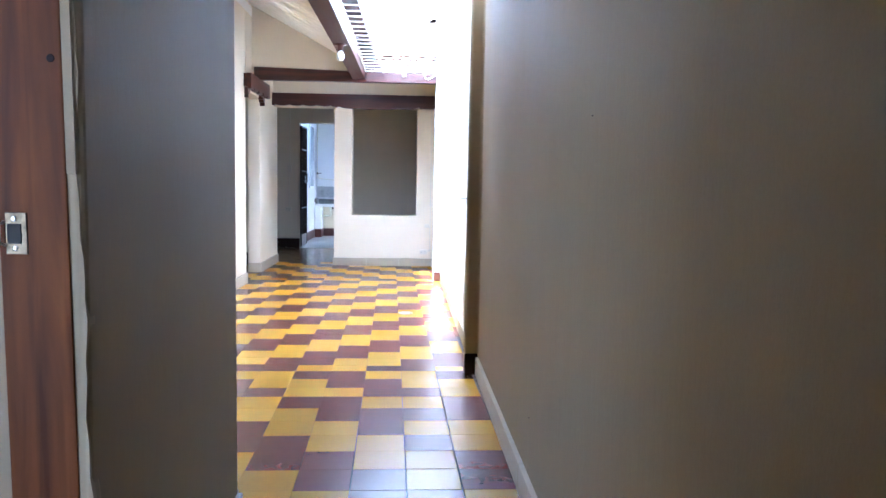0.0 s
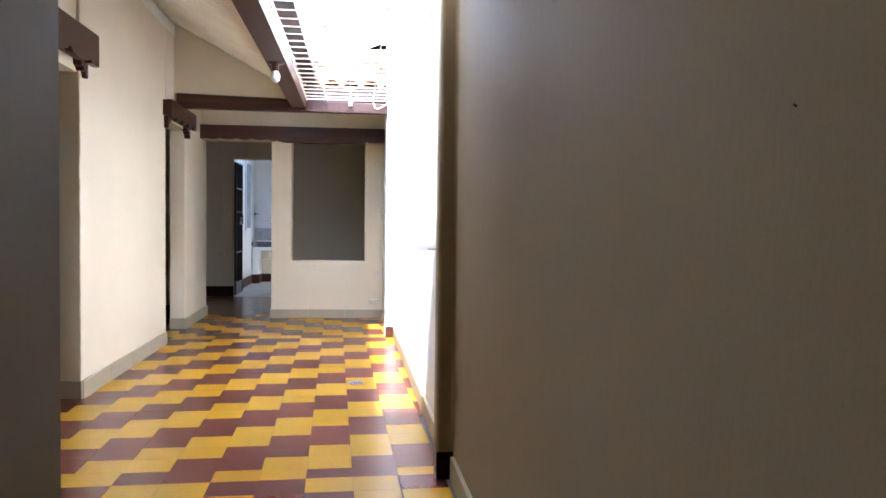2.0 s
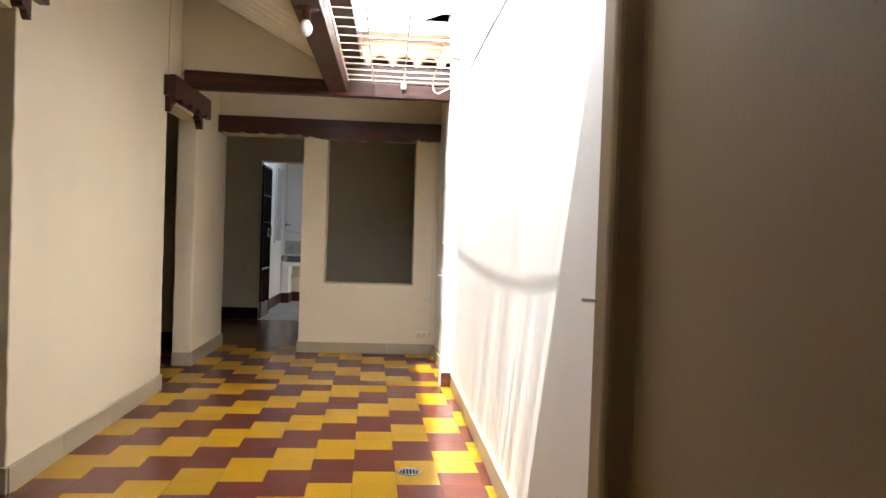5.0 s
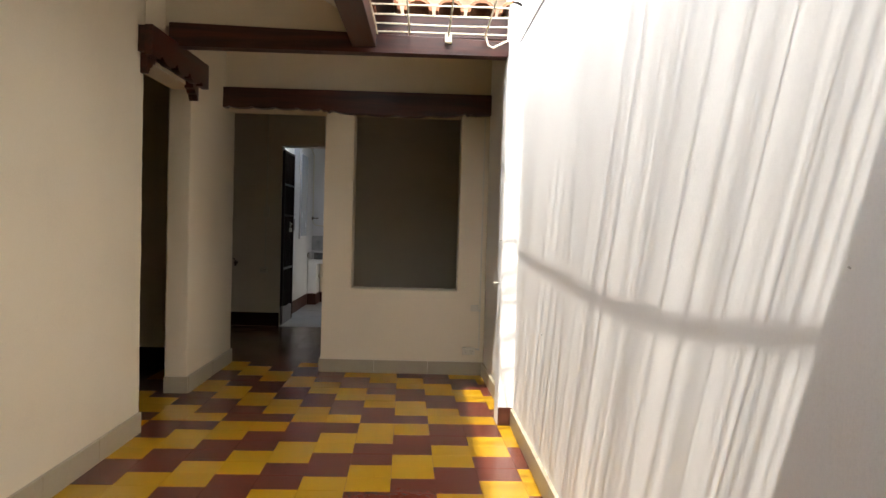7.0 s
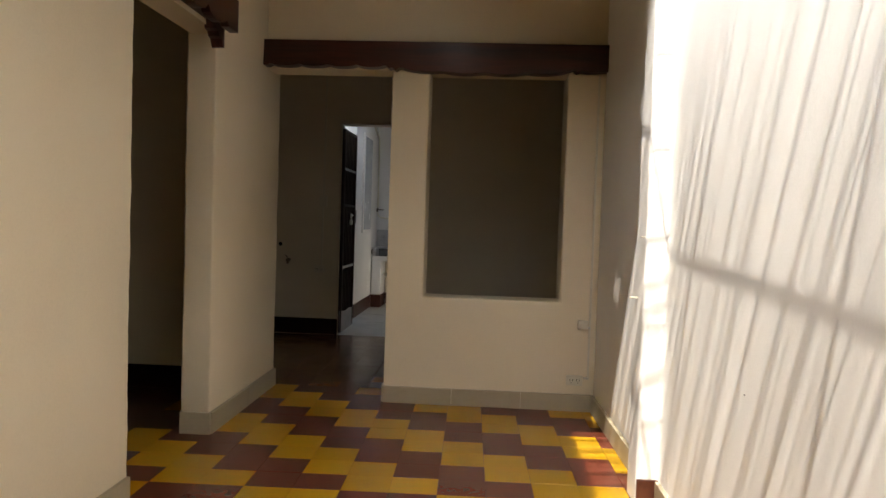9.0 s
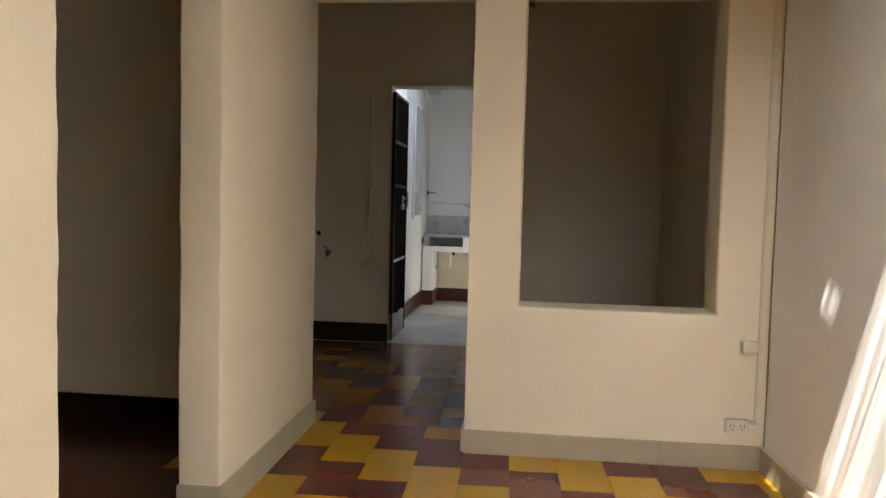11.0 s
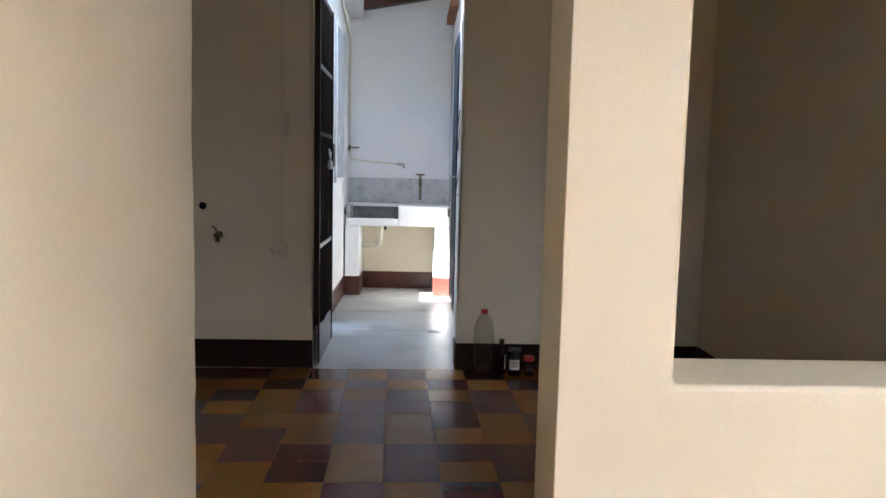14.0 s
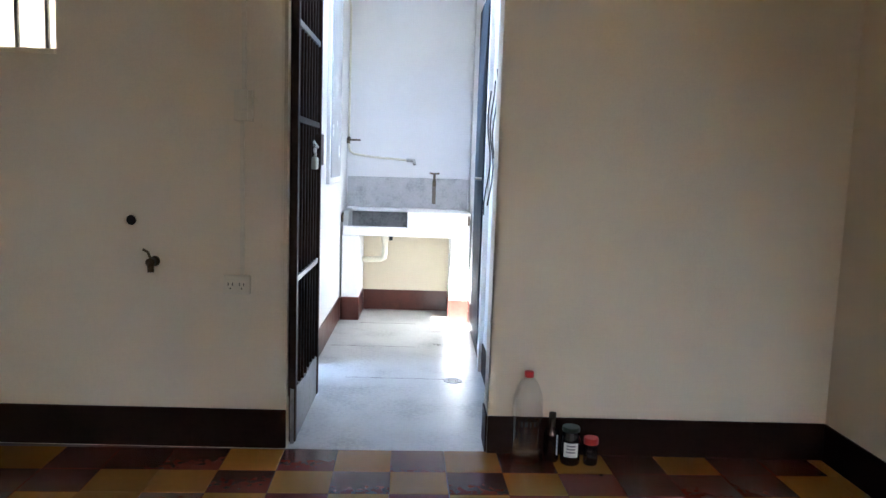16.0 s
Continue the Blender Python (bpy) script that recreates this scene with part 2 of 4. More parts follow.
def slab(outline, axis, a0, a1, bevel=0.0):
    """A plate: a polygon given in the two other axes, drawn out along one axis from a0 to a1."""
    bm = bmesh.new()
    at = {"x": lambda p, a: (a, p[0], p[1]), "y": lambda p, a: (p[0], a, p[1]), "z": lambda p, a: (p[0], p[1], a)}[axis]
    n = len(outline)
    lo, hi = [bm.verts.new(at(p, a0)) for p in outline], [bm.verts.new(at(p, a1)) for p in outline]
    caps = [bm.faces.new(lo), bm.faces.new(hi)]
    sides = [bm.faces.new((lo[i], lo[(i + 1) % n], hi[(i + 1) % n], hi[i])) for i in range(n)]
    bm.normal_update()
    if bevel:
        es = [e for e in bm.edges]
        bmesh.ops.bevel(bm, geom=es, offset=bevel, segments=2, affect="EDGES", profile=0.6)
    bmesh.ops.triangulate(bm, faces=[f for f in bm.faces if len(f.verts) > 4])
    return bm


def add_rod(bm, pts, r, seg=8, closed_ends=True):
    """A round rod along a line of points."""
    rings = []
    pts = [Vector(p) for p in pts]
    for i, p in enumerate(pts):
        d = (pts[min(i + 1, len(pts) - 1)] - pts[max(i - 1, 0)]).normalized()
        a = d.orthogonal().normalized() if not rings else (ref - d * ref.dot(d)).normalized()
        ref = a
        c = d.cross(a)
        rings.append([bm.verts.new(p + r * (math.cos(2 * math.pi * k / seg) * a + math.sin(2 * math.pi * k / seg) * c)) for k in range(seg)])
    for u, w in zip(rings, rings[1:]):
        for k in range(seg):
            bm.faces.new((u[k], u[(k + 1) % seg], w[(k + 1) % seg], w[k]))
    if closed_ends:
        bm.faces.new(rings[0])
        bm.faces.new(rings[-1])
    return bm


def rod(pts, r, seg=8):
    return add_rod(bmesh.new(), pts, r, seg)


def lathe(profile, seg=24, wave=None, caps=True):
    """Turns (radius, height) points about z; wave(angle, height) may change the radius."""
    bm = bmesh.new()
    rings = []
    for r, z in profile:
        rings.append([bm.verts.new(((r * (wave(k * 2 * math.pi / seg, z) if wave else 1)) * math.cos(k * 2 * math.pi / seg),
                                    (r * (wave(k * 2 * math.pi / seg, z) if wave else 1)) * math.sin(k * 2 * math.pi / seg), z)) for k in range(seg)])
    for u, w in zip(rings, rings[1:]):
        for k in range(seg):
            bm.faces.new((u[k], u[(k + 1) % seg], w[(k + 1) % seg], w[k]))
    if caps and profile[0][0] > 1e-4:
        bm.faces.new(rings[0])
    if caps and profile[-1][0] > 1e-4:
        bm.faces.new(rings[-1])
    bmesh.ops.remove_doubles(bm, verts=bm.verts, dist=1e-5)
    return bm


def empty(name, x, y, z):
    e = new(name)
    e.location = (x, y, z)
    return e


def child(name, bm, mat, base, label="", smooth=False):
    """A part given in world places under an Empty or mesh that stands at a plain place."""
    o = part(name, bm, mat, base, label, smooth)
    root = base
    off = Vector((0, 0, 0))
    while root:
        off += root.location
        root = root.parent
    o.data.transform(Matrix.Translation(-off))
    return o


def wall_bevel(ob, w=0.012):
    mod = ob.modifiers.new("worn_edges", "BEVEL")
    mod.width, mod.segments, mod.limit_method, mod.angle_limit = w, 3, "ANGLE", radians(50)
    return ob


# ---- large structure ----
TOP = 3.2
# passage walls at the start
def ragged_slab(pts, z0, z1, seed, amount=0.0035, step=0.045):
    """An upright wall whose corners wander a little, as hand-trowelled plaster does."""
    rng = random.Random(seed)
    bm = bmesh.new()
    n = int((z1 - z0) / step)
    drift = [[0.0, 0.0] for _ in pts]
    rings = []
    for k in range(n + 1):
        ring = []
        for i, (x, y) in enumerate(pts):
            drift[i] = [0.55 * d + rng.uniform(-amount, amount) for d in drift[i]]
            ring.append(bm.verts.new((x + 0.35 * drift[i][0], y + drift[i][1], z0 + (z1 - z0) * k / n)))
        rings.append(ring)
    m = len(pts)
    for a, c in zip(rings, rings[1:]):
        for i in range(m):
            f = bm.faces.new((a[i], a[(i + 1) % m], c[(i + 1) % m], c[i]))
            f.smooth = True
    bm.faces.new(rings[0])
    bm.faces.new(rings[-1])
    return bm


def plan_wall(name, pts, z0, z1, mat, label, bevel=0.015, ragged=0):
    z0 = z0 if z0 else -0.06
    o = part(name, ragged_slab(pts, z0, z1, ragged) if ragged else slab(pts, "z", z0, z1), mat)
    if bevel:
        wall_bevel(o, bevel)
    return structure(o, label, "wall")


# Passage walls wear M_DIM, so part of their shade is painted in.
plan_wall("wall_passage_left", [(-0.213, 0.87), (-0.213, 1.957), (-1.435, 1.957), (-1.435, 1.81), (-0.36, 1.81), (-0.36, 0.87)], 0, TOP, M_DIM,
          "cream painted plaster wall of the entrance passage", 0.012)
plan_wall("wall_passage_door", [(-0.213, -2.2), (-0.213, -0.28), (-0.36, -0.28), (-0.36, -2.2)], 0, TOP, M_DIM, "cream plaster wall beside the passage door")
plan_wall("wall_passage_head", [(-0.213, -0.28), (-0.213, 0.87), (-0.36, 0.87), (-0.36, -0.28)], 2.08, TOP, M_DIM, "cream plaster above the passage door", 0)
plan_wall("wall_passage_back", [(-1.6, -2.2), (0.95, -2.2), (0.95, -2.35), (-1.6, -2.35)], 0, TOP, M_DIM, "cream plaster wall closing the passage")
plan_wall("wall_room_front", [(-2.6, -2.2), (-2.45, -2.2), (-2.45, 1.9), (-2.6, 1.9)], 0, TOP, M_WALL, "plaster wall of the dim side room")
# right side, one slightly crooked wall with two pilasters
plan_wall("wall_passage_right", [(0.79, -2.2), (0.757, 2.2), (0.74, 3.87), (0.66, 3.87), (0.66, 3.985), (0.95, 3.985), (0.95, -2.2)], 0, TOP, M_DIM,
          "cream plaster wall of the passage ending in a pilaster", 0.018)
plan_wall("wall_right", [(0.728, 3.985), (0.712, 5.6), (0.69, 8.0), (0.597, 8.0), (0.590, 8.17), (0.672, 8.17), (0.65, 8.9), (0.626, 9.535), (0.95, 9.535), (0.95, 3.985)], 0, TOP, M_WHITE,
          "white plaster wall with a shallow pilaster, streaked with sunlight", 0.018)
plan_wall("wall_kitchen_right", [(0.626, 9.535), (0.60, 12.27), (0.95, 12.27), (0.95, 9.535)], 0, TOP, M_KITCHEN, "cream plaster wall of the kitchen", 0)
# left wall with two openings into the side room
plan_wall("wall_left_near", [(-1.435, 1.957), (-1.435, 4.5), (-1.585, 4.5), (-1.585, 1.957)], 0, TOP, M_WALL, "cream plaster wall before the first opening")
plan_wall("wall_left_mid", [(-1.435, 5.535), (-1.442, 7.69), (-1.60, 7.69), (-1.60, 5.57)], 0, TOP, M_WALL, "cream plaster wall between two openings", 0.010, ragged=3)
plan_wall("wall_left_far", [(-1.486, 8.66), (-1.497, 9.86), (-1.66, 9.86), (-1.64, 8.655)], 0, TOP, M_WALL, "cream plaster wall end beside the kitchen", 0.010, ragged=5)
for nm, y0, y1 in (("wall_left_head_near", 4.5, 5.535), ("wall_left_head_far", 7.69, 8.605)):
    plan_wall(nm, [(-1.44, y0), (-1.455, y1), (-1.60, y1), (-1.60, y0)], 2.07, TOP, M_WALL, "cream plaster above a lintel", 0)
# side room
plan_wall("wall_side_room_end", [(-4.2, 9.62), (-1.648, 9.62), (-1.658, 9.86), (-4.2, 9.86)], 0, TOP, M_WALL, "plaster end wall of the dim side room")
plan_wall("wall_side_room_left", [(-4.2, 1.9), (-4.2, 12.27), (-4.35, 12.27), (-4.35, 1.9)], 0, TOP, M_WALL, "plaster wall of the dim side room")
plan_wall("wall_side_room_start", [(-4.2, 1.75), (-1.435, 1.75), (-1.435, 1.9), (-4.2, 1.9)], 0, TOP, M_WALL, "plaster wall of the dim side room", 0)
# kitchen front wall with its doorway and window opening
o = part("wall_kitchen_front", slab([(-0.692, -0.06), (0.66, -0.06), (0.66, 2.09), (0.398, 2.09), (0.398, 0.679), (-0.458, 0.679), (-0.458, 2.09), (-0.692, 2.09)], "y", 9.535, 9.765), M_WALL)
structure(wall_bevel(o, 0.012), "cream plaster wall with an unglazed window opening", "wall")
o = part("wall_kitchen_head", slab([(-1.6, 2.09), (0.66, 2.09), (0.66, TOP), (-1.6, TOP)], "y", 9.545, 9.755), M_WALL)
structure(o, "cream plaster above the long lintel", "wall")
# wall with the door to the wash yard
bm = slab([(-4.2, -0.06), (-1.53, -0.06), (-1.53, 2.069), (-0.745, 2.069), (-0.745, -0.06), (0.66, -0.06), (0.66, 2.2), (-2.378, 2.2), (-2.378, 1.495), (-3.05, 1.495), (-3.05, 2.2), (-4.2, 2.2)], "y", 12.112, 12.27)
jamb_edges = [e for e in bm.edges if all(abs(v.co.y - 12.112) < 1e-4 and -1.54 < v.co.x < -0.74 and v.co.z < 2.1 for v in e.verts) and len(e.link_faces) == 2
              and abs(e.link_faces[0].normal.dot(e.link_faces[1].normal)) < 0.5]
bmesh.ops.bevel(bm, geom=jamb_edges, offset=0.03, segments=4, affect="EDGES", profile=0.5)
structure(part("wall_kitchen_back", bm, M_KITCHEN), "plaster wall with the doorway to the wash yard", "wall")
structure(part("wall_kitchen_back_high", box(-4.2, 0.66, 12.112, 12.27, 2.2, TOP), M_KITCHEN), "plaster wall above the yard doorway", "wall")
# wash yard
plan_wall("wall_yard_left", [(-1.60, 13.33), (-1.60, 14.92), (-1.75, 14.92), (-1.75, 13.33)], 0, 3.4, M_WHITE, "white plaster wall of the wash yard")
plan_wall("wall_yard_left_near", [(-1.72, 12.27), (-1.72, 13.2), (-1.87, 13.2), (-1.87, 12.27)], 0, 3.4, M_WHITE, "white plaster wall of the wash yard")
plan_wall("wall_yard_right", [(-0.672, 12.27), (-0.672, 15.07), (-0.52, 15.07), (-0.52, 12.27)], 0, 2.62, M_WHITE, "white plaster wall of the wash yard")
plan_wall("wall_yard_back", [(-1.75, 14.92), (-0.672, 14.92), (-0.672, 15.07), (-1.75, 15.07)], 0, 3.6, M_WHITE, "white plaster end wall above the wash tub")

# floors
structure(part("floor", box(-4.4, 1.0, -2.4, 12.115, -0.12, -0.004), M_GROUT), "dark grout bed under cement floor tiles", "floor")
structure(part("floor_yard", box(-1.9, -0.5, 12.115, 15.1, -0.12, -0.002), M_CONCRETE), "polished grey concrete floor of the wash yard", "floor")
structure(part("ground", box(-40, 40, -40, 40, -0.3, -0.16), M_CONCRETE), "bare ground round the house", "ground")


# ceilings
def corrugated(x0, z0, x1, z1, y0, y1, pitch, amp, thick=0.006, step=10):
    """A wavy sheet that falls from (x0, z0) to (x1, z1); its waves follow each other along y."""
    bm = bmesh.new()
    n = int((y1 - y0) / pitch * step)
    rows = []
    for i in range(n + 1):
        y = y0 + (y1 - y0) * i / n
        w = amp * math.sin(2 * math.pi * (y - y0) / pitch)
        ends = ((x0, z0, 0), (x1, z1, 0), (x1, z1, thick), (x0, z0, thick)) if thick else ((x0, z0, 0), (x1, z1, 0))
        rows.append([bm.verts.new((x, y, z + w + t)) for x, z, t in ends])
    for a, b in zip(rows, rows[1:]):
        for k in range(4 if thick else 1):
            bm.faces.new((a[k], a[(k + 1) % len(a)], b[(k + 1) % len(a)], b[k]))
    if thick:
        bm.faces.new(rows[0])
        bm.faces.new(rows[-1])
    return bm


o = part("ceiling", corrugated(-1.46, 3.045, -0.26, 2.40, 3.7, 8.02, 0.20, 0.02), M_CEIL, smooth=True)
structure(o, "white painted ribbed ceiling sloping down to the beam", "ceiling")
# Out of view; set low to keep skylight off the passage walls.
structure(part("ceiling_passage", box(-1.45, 0.95, -2.4, 3.66, 2.17, 2.72), M_CEIL), "unseen white painted flat ceiling, set low to shade the passage", "ceiling")
structure(part("ceiling_end", box(-1.66, 0.95, 8.10, 9.54, 2.75, 2.85), M_CEIL), "white painted flat ceiling before the kitchen", "ceiling")
structure(part("ceiling_kitchen", box(-4.4, 0.95, 9.54, 12.27, 2.80, 2.9), M_CEIL), "white painted kitchen ceiling", "ceiling")
structure(part("ceiling_side_room", box(-4.4, -1.44, 1.7, 9.82, 2.9, 3.0), M_CEIL), "white painted ceiling of the side room", "ceiling")
structure(part("ceiling_side_passage", box(-2.6, -0.2, -2.4, 1.95, 2.9, 3.0), M_CEIL), "white painted ceiling of the door room", "ceiling")
# gable over the cross beam, and the plaster head over the first pilaster
structure(part("wall_gable", slab([(-1.5, 2.34), (-0.25, 2.34), (-0.25, 2.42), (-1.5, 3.1)], "y", 8.02, 8.10), M_WALL), "cream plaster gable above the cross beam", "wall")
structure(part("wall_gable_right", slab([(-0.25, 2.34), (0.72, 2.34), (0.72, 3.2), (-0.25, 2.8)], "y", 8.36, 8.44), M_WALL), "plaster above the cross beam", "wall")
structure(part("wall_slope_end", slab([(-1.5, 2.62), (-0.2, 2.62), (-0.2, 2.70), (-1.5, 3.15)], "y", 3.64, 3.72), M_WALL), "cream plaster closing the ceiling slope", "wall")
# Added out of view to block unfiltered sun under the raised sheet.
structure(part("wall_skylight_front", slab([(-0.45, 2.17), (0.78, 2.17), (0.78, 3.06), (-0.45, 2.60)], "y", 3.66, 3.72), M_WALL), "unseen cream plaster upstand that stops sun before the skylight", "wall")

# ---- beams, lintels, skylight ----
def beam(name, bm, mat, label, bevel=0.006):
    return tagged(wall_bevel(part(name, bm, mat), bevel), label, "beam")


beam("ceiling_beam", box(-0.335, -0.195, 3.985, 8.0, 2.25, 2.40), M_BEAM_Y, "dark red-brown stained timber beam along the skylight")
beam("cross_beam", slab([(-1.42, 2.222), (0.60, 2.222), (0.60, 2.315), (-0.2, 2.335), (-1.42, 2.362)], "y", 8.0, 8.10), M_BEAM_X,
     "dark red-brown stained timber cross beam resting on the pilaster")


def lintel_board(length, height, drop, repeats):
    """Outline of a board whose lower edge is cut in scallops between two square ends."""
    pts = [(0, height), (0, 0.0), (0.13, 0.0), (0.14, 0.012)]
    n = repeats * 8
    for i in range(n + 1):
        u = i / n
        s = (u * repeats) % 1.0
        pts.append((0.16 + u * (length - 0.32), 0.02 - drop * (abs(math.sin(math.pi * s)) ** 0.7) + (0.012 if i % 8 == 0 and 0 < i < n else 0)))
    return pts + [(length - 0.14, 0.012), (length - 0.13, 0.0), (length, 0.0), (length, height)]


def corbel(y, z, way, drop):
    """Carved bracket under the end of a lintel: a stepped curl that tapers to its tip."""
    out = [(0, 0.02), (0, -drop), (0.02, -drop), (0.035, -drop * 0.82), (0.045, -drop * 0.6), (0.075, -drop * 0.52), (0.085, -drop * 0.3), (0.12, -drop * 0.22), (0.13, 0.02)]
    return slab([(y + way * a, z + b) for a, b in out], "x", -1.46, -1.405, 0.003)


def long_board():
    """Lower edge of the long lintel: faint waves, a carved point at the pier, one long bow, a carved point at the end."""
    pts = [(0.0, 0.147), (0.0, -0.008), (0.05, -0.012), (0.07, 0.0)]
    pts += [(0.07 + 0.72 * k / 24, -0.013 * abs(math.sin(math.pi * 4 * k / 24)) ** 0.6) for k in range(25)]
    pts += [(0.815, -0.018), (0.835, -0.012), (0.855, -0.03), (0.875, -0.014)]
    pts += [(0.89 + 1.03 * k / 24, -0.012 - 0.022 * math.sin(math.pi * k / 24) ** 0.6 - 0.011 * abs(math.sin(math.pi * 4 * k / 24))) for k in range(25)]
    pts += [(1.945, -0.004), (1.965, -0.022), (1.99, -0.012), (2.03, -0.018), (2.155, -0.012), (2.155, 0.147)]
    return pts


board = [(x - 1.522, z + 2.105) for x, z in long_board()]
beam("lintel", slab(board, "y", 9.462, 9.545), M_BEAM_X, "dark stained timber lintel with a scalloped lower edge", 0.003)
for y0, y1, z, h, drop in ((4.36, 5.66, 2.125, 0.20, 0.085), (7.575, 8.61, 2.075, 0.16, 0.09)):
    o = empty("lintel", -1.39, y0, z)
    tagged(o, "red-brown timber lintel on carved corbels over an opening", "lintel")
    child("front_board", slab([(y0 + a, z + b) for a, b in lintel_board(y1 - y0, h, 0.03, 3)], "x", -1.40, -1.358), M_BEAM_Y, o)
    child("soffit_board", box(-1.60, -1.40, y0 + 0.02, y1 - 0.02, z + 0.02, z + h), M_BEAM_Y, o)
    for y, way in ((y1 - 0.06, -1), (y0 + 0.06, 1)):
        child("corbel", corbel(y, z, way, drop), M_BEAM_Y, o)

# steel grille under the skylight
g = empty("skylight_grille", 0.23, 6.0, 2.33)
tagged(g, "cream painted welded steel rod grille under the skylight", "grille")
XS, YS = (-0.185, 0.005, 0.235, 0.455, 0.655), [7.955 - 0.18 * i for i in range(22)]
for i, x in enumerate(XS):
    xx = x + 0.02 if i == 4 else x
    child("long_bar", rod([(xx + (0.0115 * max(0, 5.6 - y) ** 2 - 0.004 if i == 3 else 0.004 * (8 - y)), y, 2.325 + 0.004 * math.sin(y * 2 + i)) for y in (4.0, 4.5, 5.0, 5.5, 6.0, 6.5, 7.0, 7.5, 7.96)], 0.005, 8), M_GRILLE, g)
for i, y in enumerate(YS):
    child("cross_bar", rod([(-0.19, y, 2.337), (0.24, y + 0.008 * math.sin(i * 2.1), 2.337 - 0.006 * abs(math.sin(i))), (0.675, y, 2.337)], 0.0045, 6), M_GRILLE, g)
child("edge_angle", rod([(0.664 - 0.0115 * (y - 8) , y, 2.305) for y in (4.0, 5.3, 6.6, 7.97)], 0.0055, 6), M_KICK, g, "bare grey steel edge rod")
child("bracket", box(0.215, 0.255, 7.955, 8.0, 2.285, 2.335, 0.003), M_GRILLE, g)
child("hook_rod", rod([(0.455, 7.95, 2.325), (0.47, 7.94, 2.27), (0.50, 7.93, 2.255), (0.60, 7.96, 2.315), (0.66, 7.98, 2.325)], 0.006, 8), M_GRILLE, g)

# roof over the skylight
structure(part("roof_sheet", corrugated(-0.10, 2.7455, 0.80, 3.10, 3.66, 8.40, 0.076, 0.009, 0.0, 8), M_SHEET, smooth=True), "weathered corrugated clear plastic roofing with dirt streaks that pattern the sunlight", "roof")
# Added milky strip: diffuses light towards the left wall, passes no direct sun.
structure(part("roof_sheet_milky", corrugated(-0.42, 2.63, -0.085, 2.7615, 3.66, 8.40, 0.076, 0.009, 0.0, 8), M_MILKY, smooth=True), "added milky corrugated plastic strip that spreads light, lapped over the clear sheet", "roof")
beam("purlin", box(-0.225, -0.095, 3.72, 8.36, 2.50, 2.60), M_BEAM_Y, "broad red-brown stained timber purlin beside the beam")
structure(part("skylight_fascia", box(-0.30, -0.27, 3.72, 8.10, 2.40, 2.64), M_BEAM_Y), "red-brown stained fascia board on the beam", "trim")
structure(part("skylight_end_board", box(-0.255, 0.70, 8.06, 8.10, 2.34, 2.47), M_BEAM_X), "red-brown stained board behind the grille", "trim")
for i in range(5):
    bm = bmesh.new()
    cx = -0.14 + 0.19 * i
    prof = [(cx + 0.085 * math.cos(a), 2.48 + 0.075 * math.sin(a)) for a in [math.pi * k / 10 for k in range(11)]]
    prof += [(cx + 0.068 * math.cos(a), 2.48 + 0.058 * math.sin(a)) for a in [math.pi * k / 10 for k in range(10, -1, -1)]]
    o = part("roof_tile", slab(prof, "y", 8.0, 8.34), M_CLAY)
    tagged(o, "weathered clay barrel roof tile above the end board", "roof tile", "barrel tiles at the skylight")
# opaque roofs above the ceilings
structure(part("roof_left", slab([(-4.5, 4.6), (-0.42, 2.68), (-0.42, 2.74), (-4.5, 4.66)], "y", -2.4, 12.3), M_CLAY), "clay roof over the side room", "roof")
structure(part("roof_front", box(-1.44, 1.1, -2.5, 3.72, 2.73, 2.79), M_CLAY), "clay roof over the passage", "roof")
structure(part("roof_back", box(-0.45, 1.1, 8.36, 12.3, 2.92, 3.0), M_CLAY), "clay roof over the kitchen", "roof")


def light_bulb(x, y, z):
    o = empty("light_bulb", x, y, z)
    tagged(o, "unlit white bulb in a brown holder under the beam", "light bulb")
    child("holder", Mx(lathe([(0.062, 0.03), (0.062, 0.02), (0.024, 0.014), (0.022, -0.03), (0.0, -0.03)], 20), x, y, z + 0.05), M_BASE_RED, o, smooth=True)
    child("bulb", Mx(lathe([(0.0, -0.062), (0.016, -0.058), (0.029, -0.043), (0.034, -0.024), (0.031, -0.004), (0.022, 0.012), (0.016, 0.022), (0.014, 0.03), (0.0, 0.03)], 24), x, y, z), M_BULB, o, smooth=True)
    return o


def Mx(bm, x, y, z, rx=0, ry=0, rz=0):
    bmesh.ops.transform(bm, matrix=pose(x, y, z, rx, ry, rz), verts=bm.verts)
    return bm


light_bulb(-0.27, 5.92, 2.175)


# ---- skirting ----
def skirting(name, a, b, h, t, mat, side, label, n=1, gap=0.002):
    """Skirting along the line a-b, t thick towards the side (+1: left of the way from a to b)."""
    a, b = Vector((*a, 0)), Vector((*b, 0))
    d = (b - a).normalized()
    nrm = Vector((-d.y, d.x, 0)) * side
    L = (b - a).length
    m = Matrix((( d.x, nrm.x, 0, a.x), (d.y, nrm.y, 0, a.y), (0, 0, 1, 0), (0, 0, 0, 1)))
    bm = bmesh.new()
    for i in range(n):
        add_box(bm, L * i / n + gap / 2, L * (i + 1) / n - gap / 2, -0.004, t, 0.0, h, 0.003, m)
    o = part(name, bm, mat)
    return structure(o, label, "baseboard")


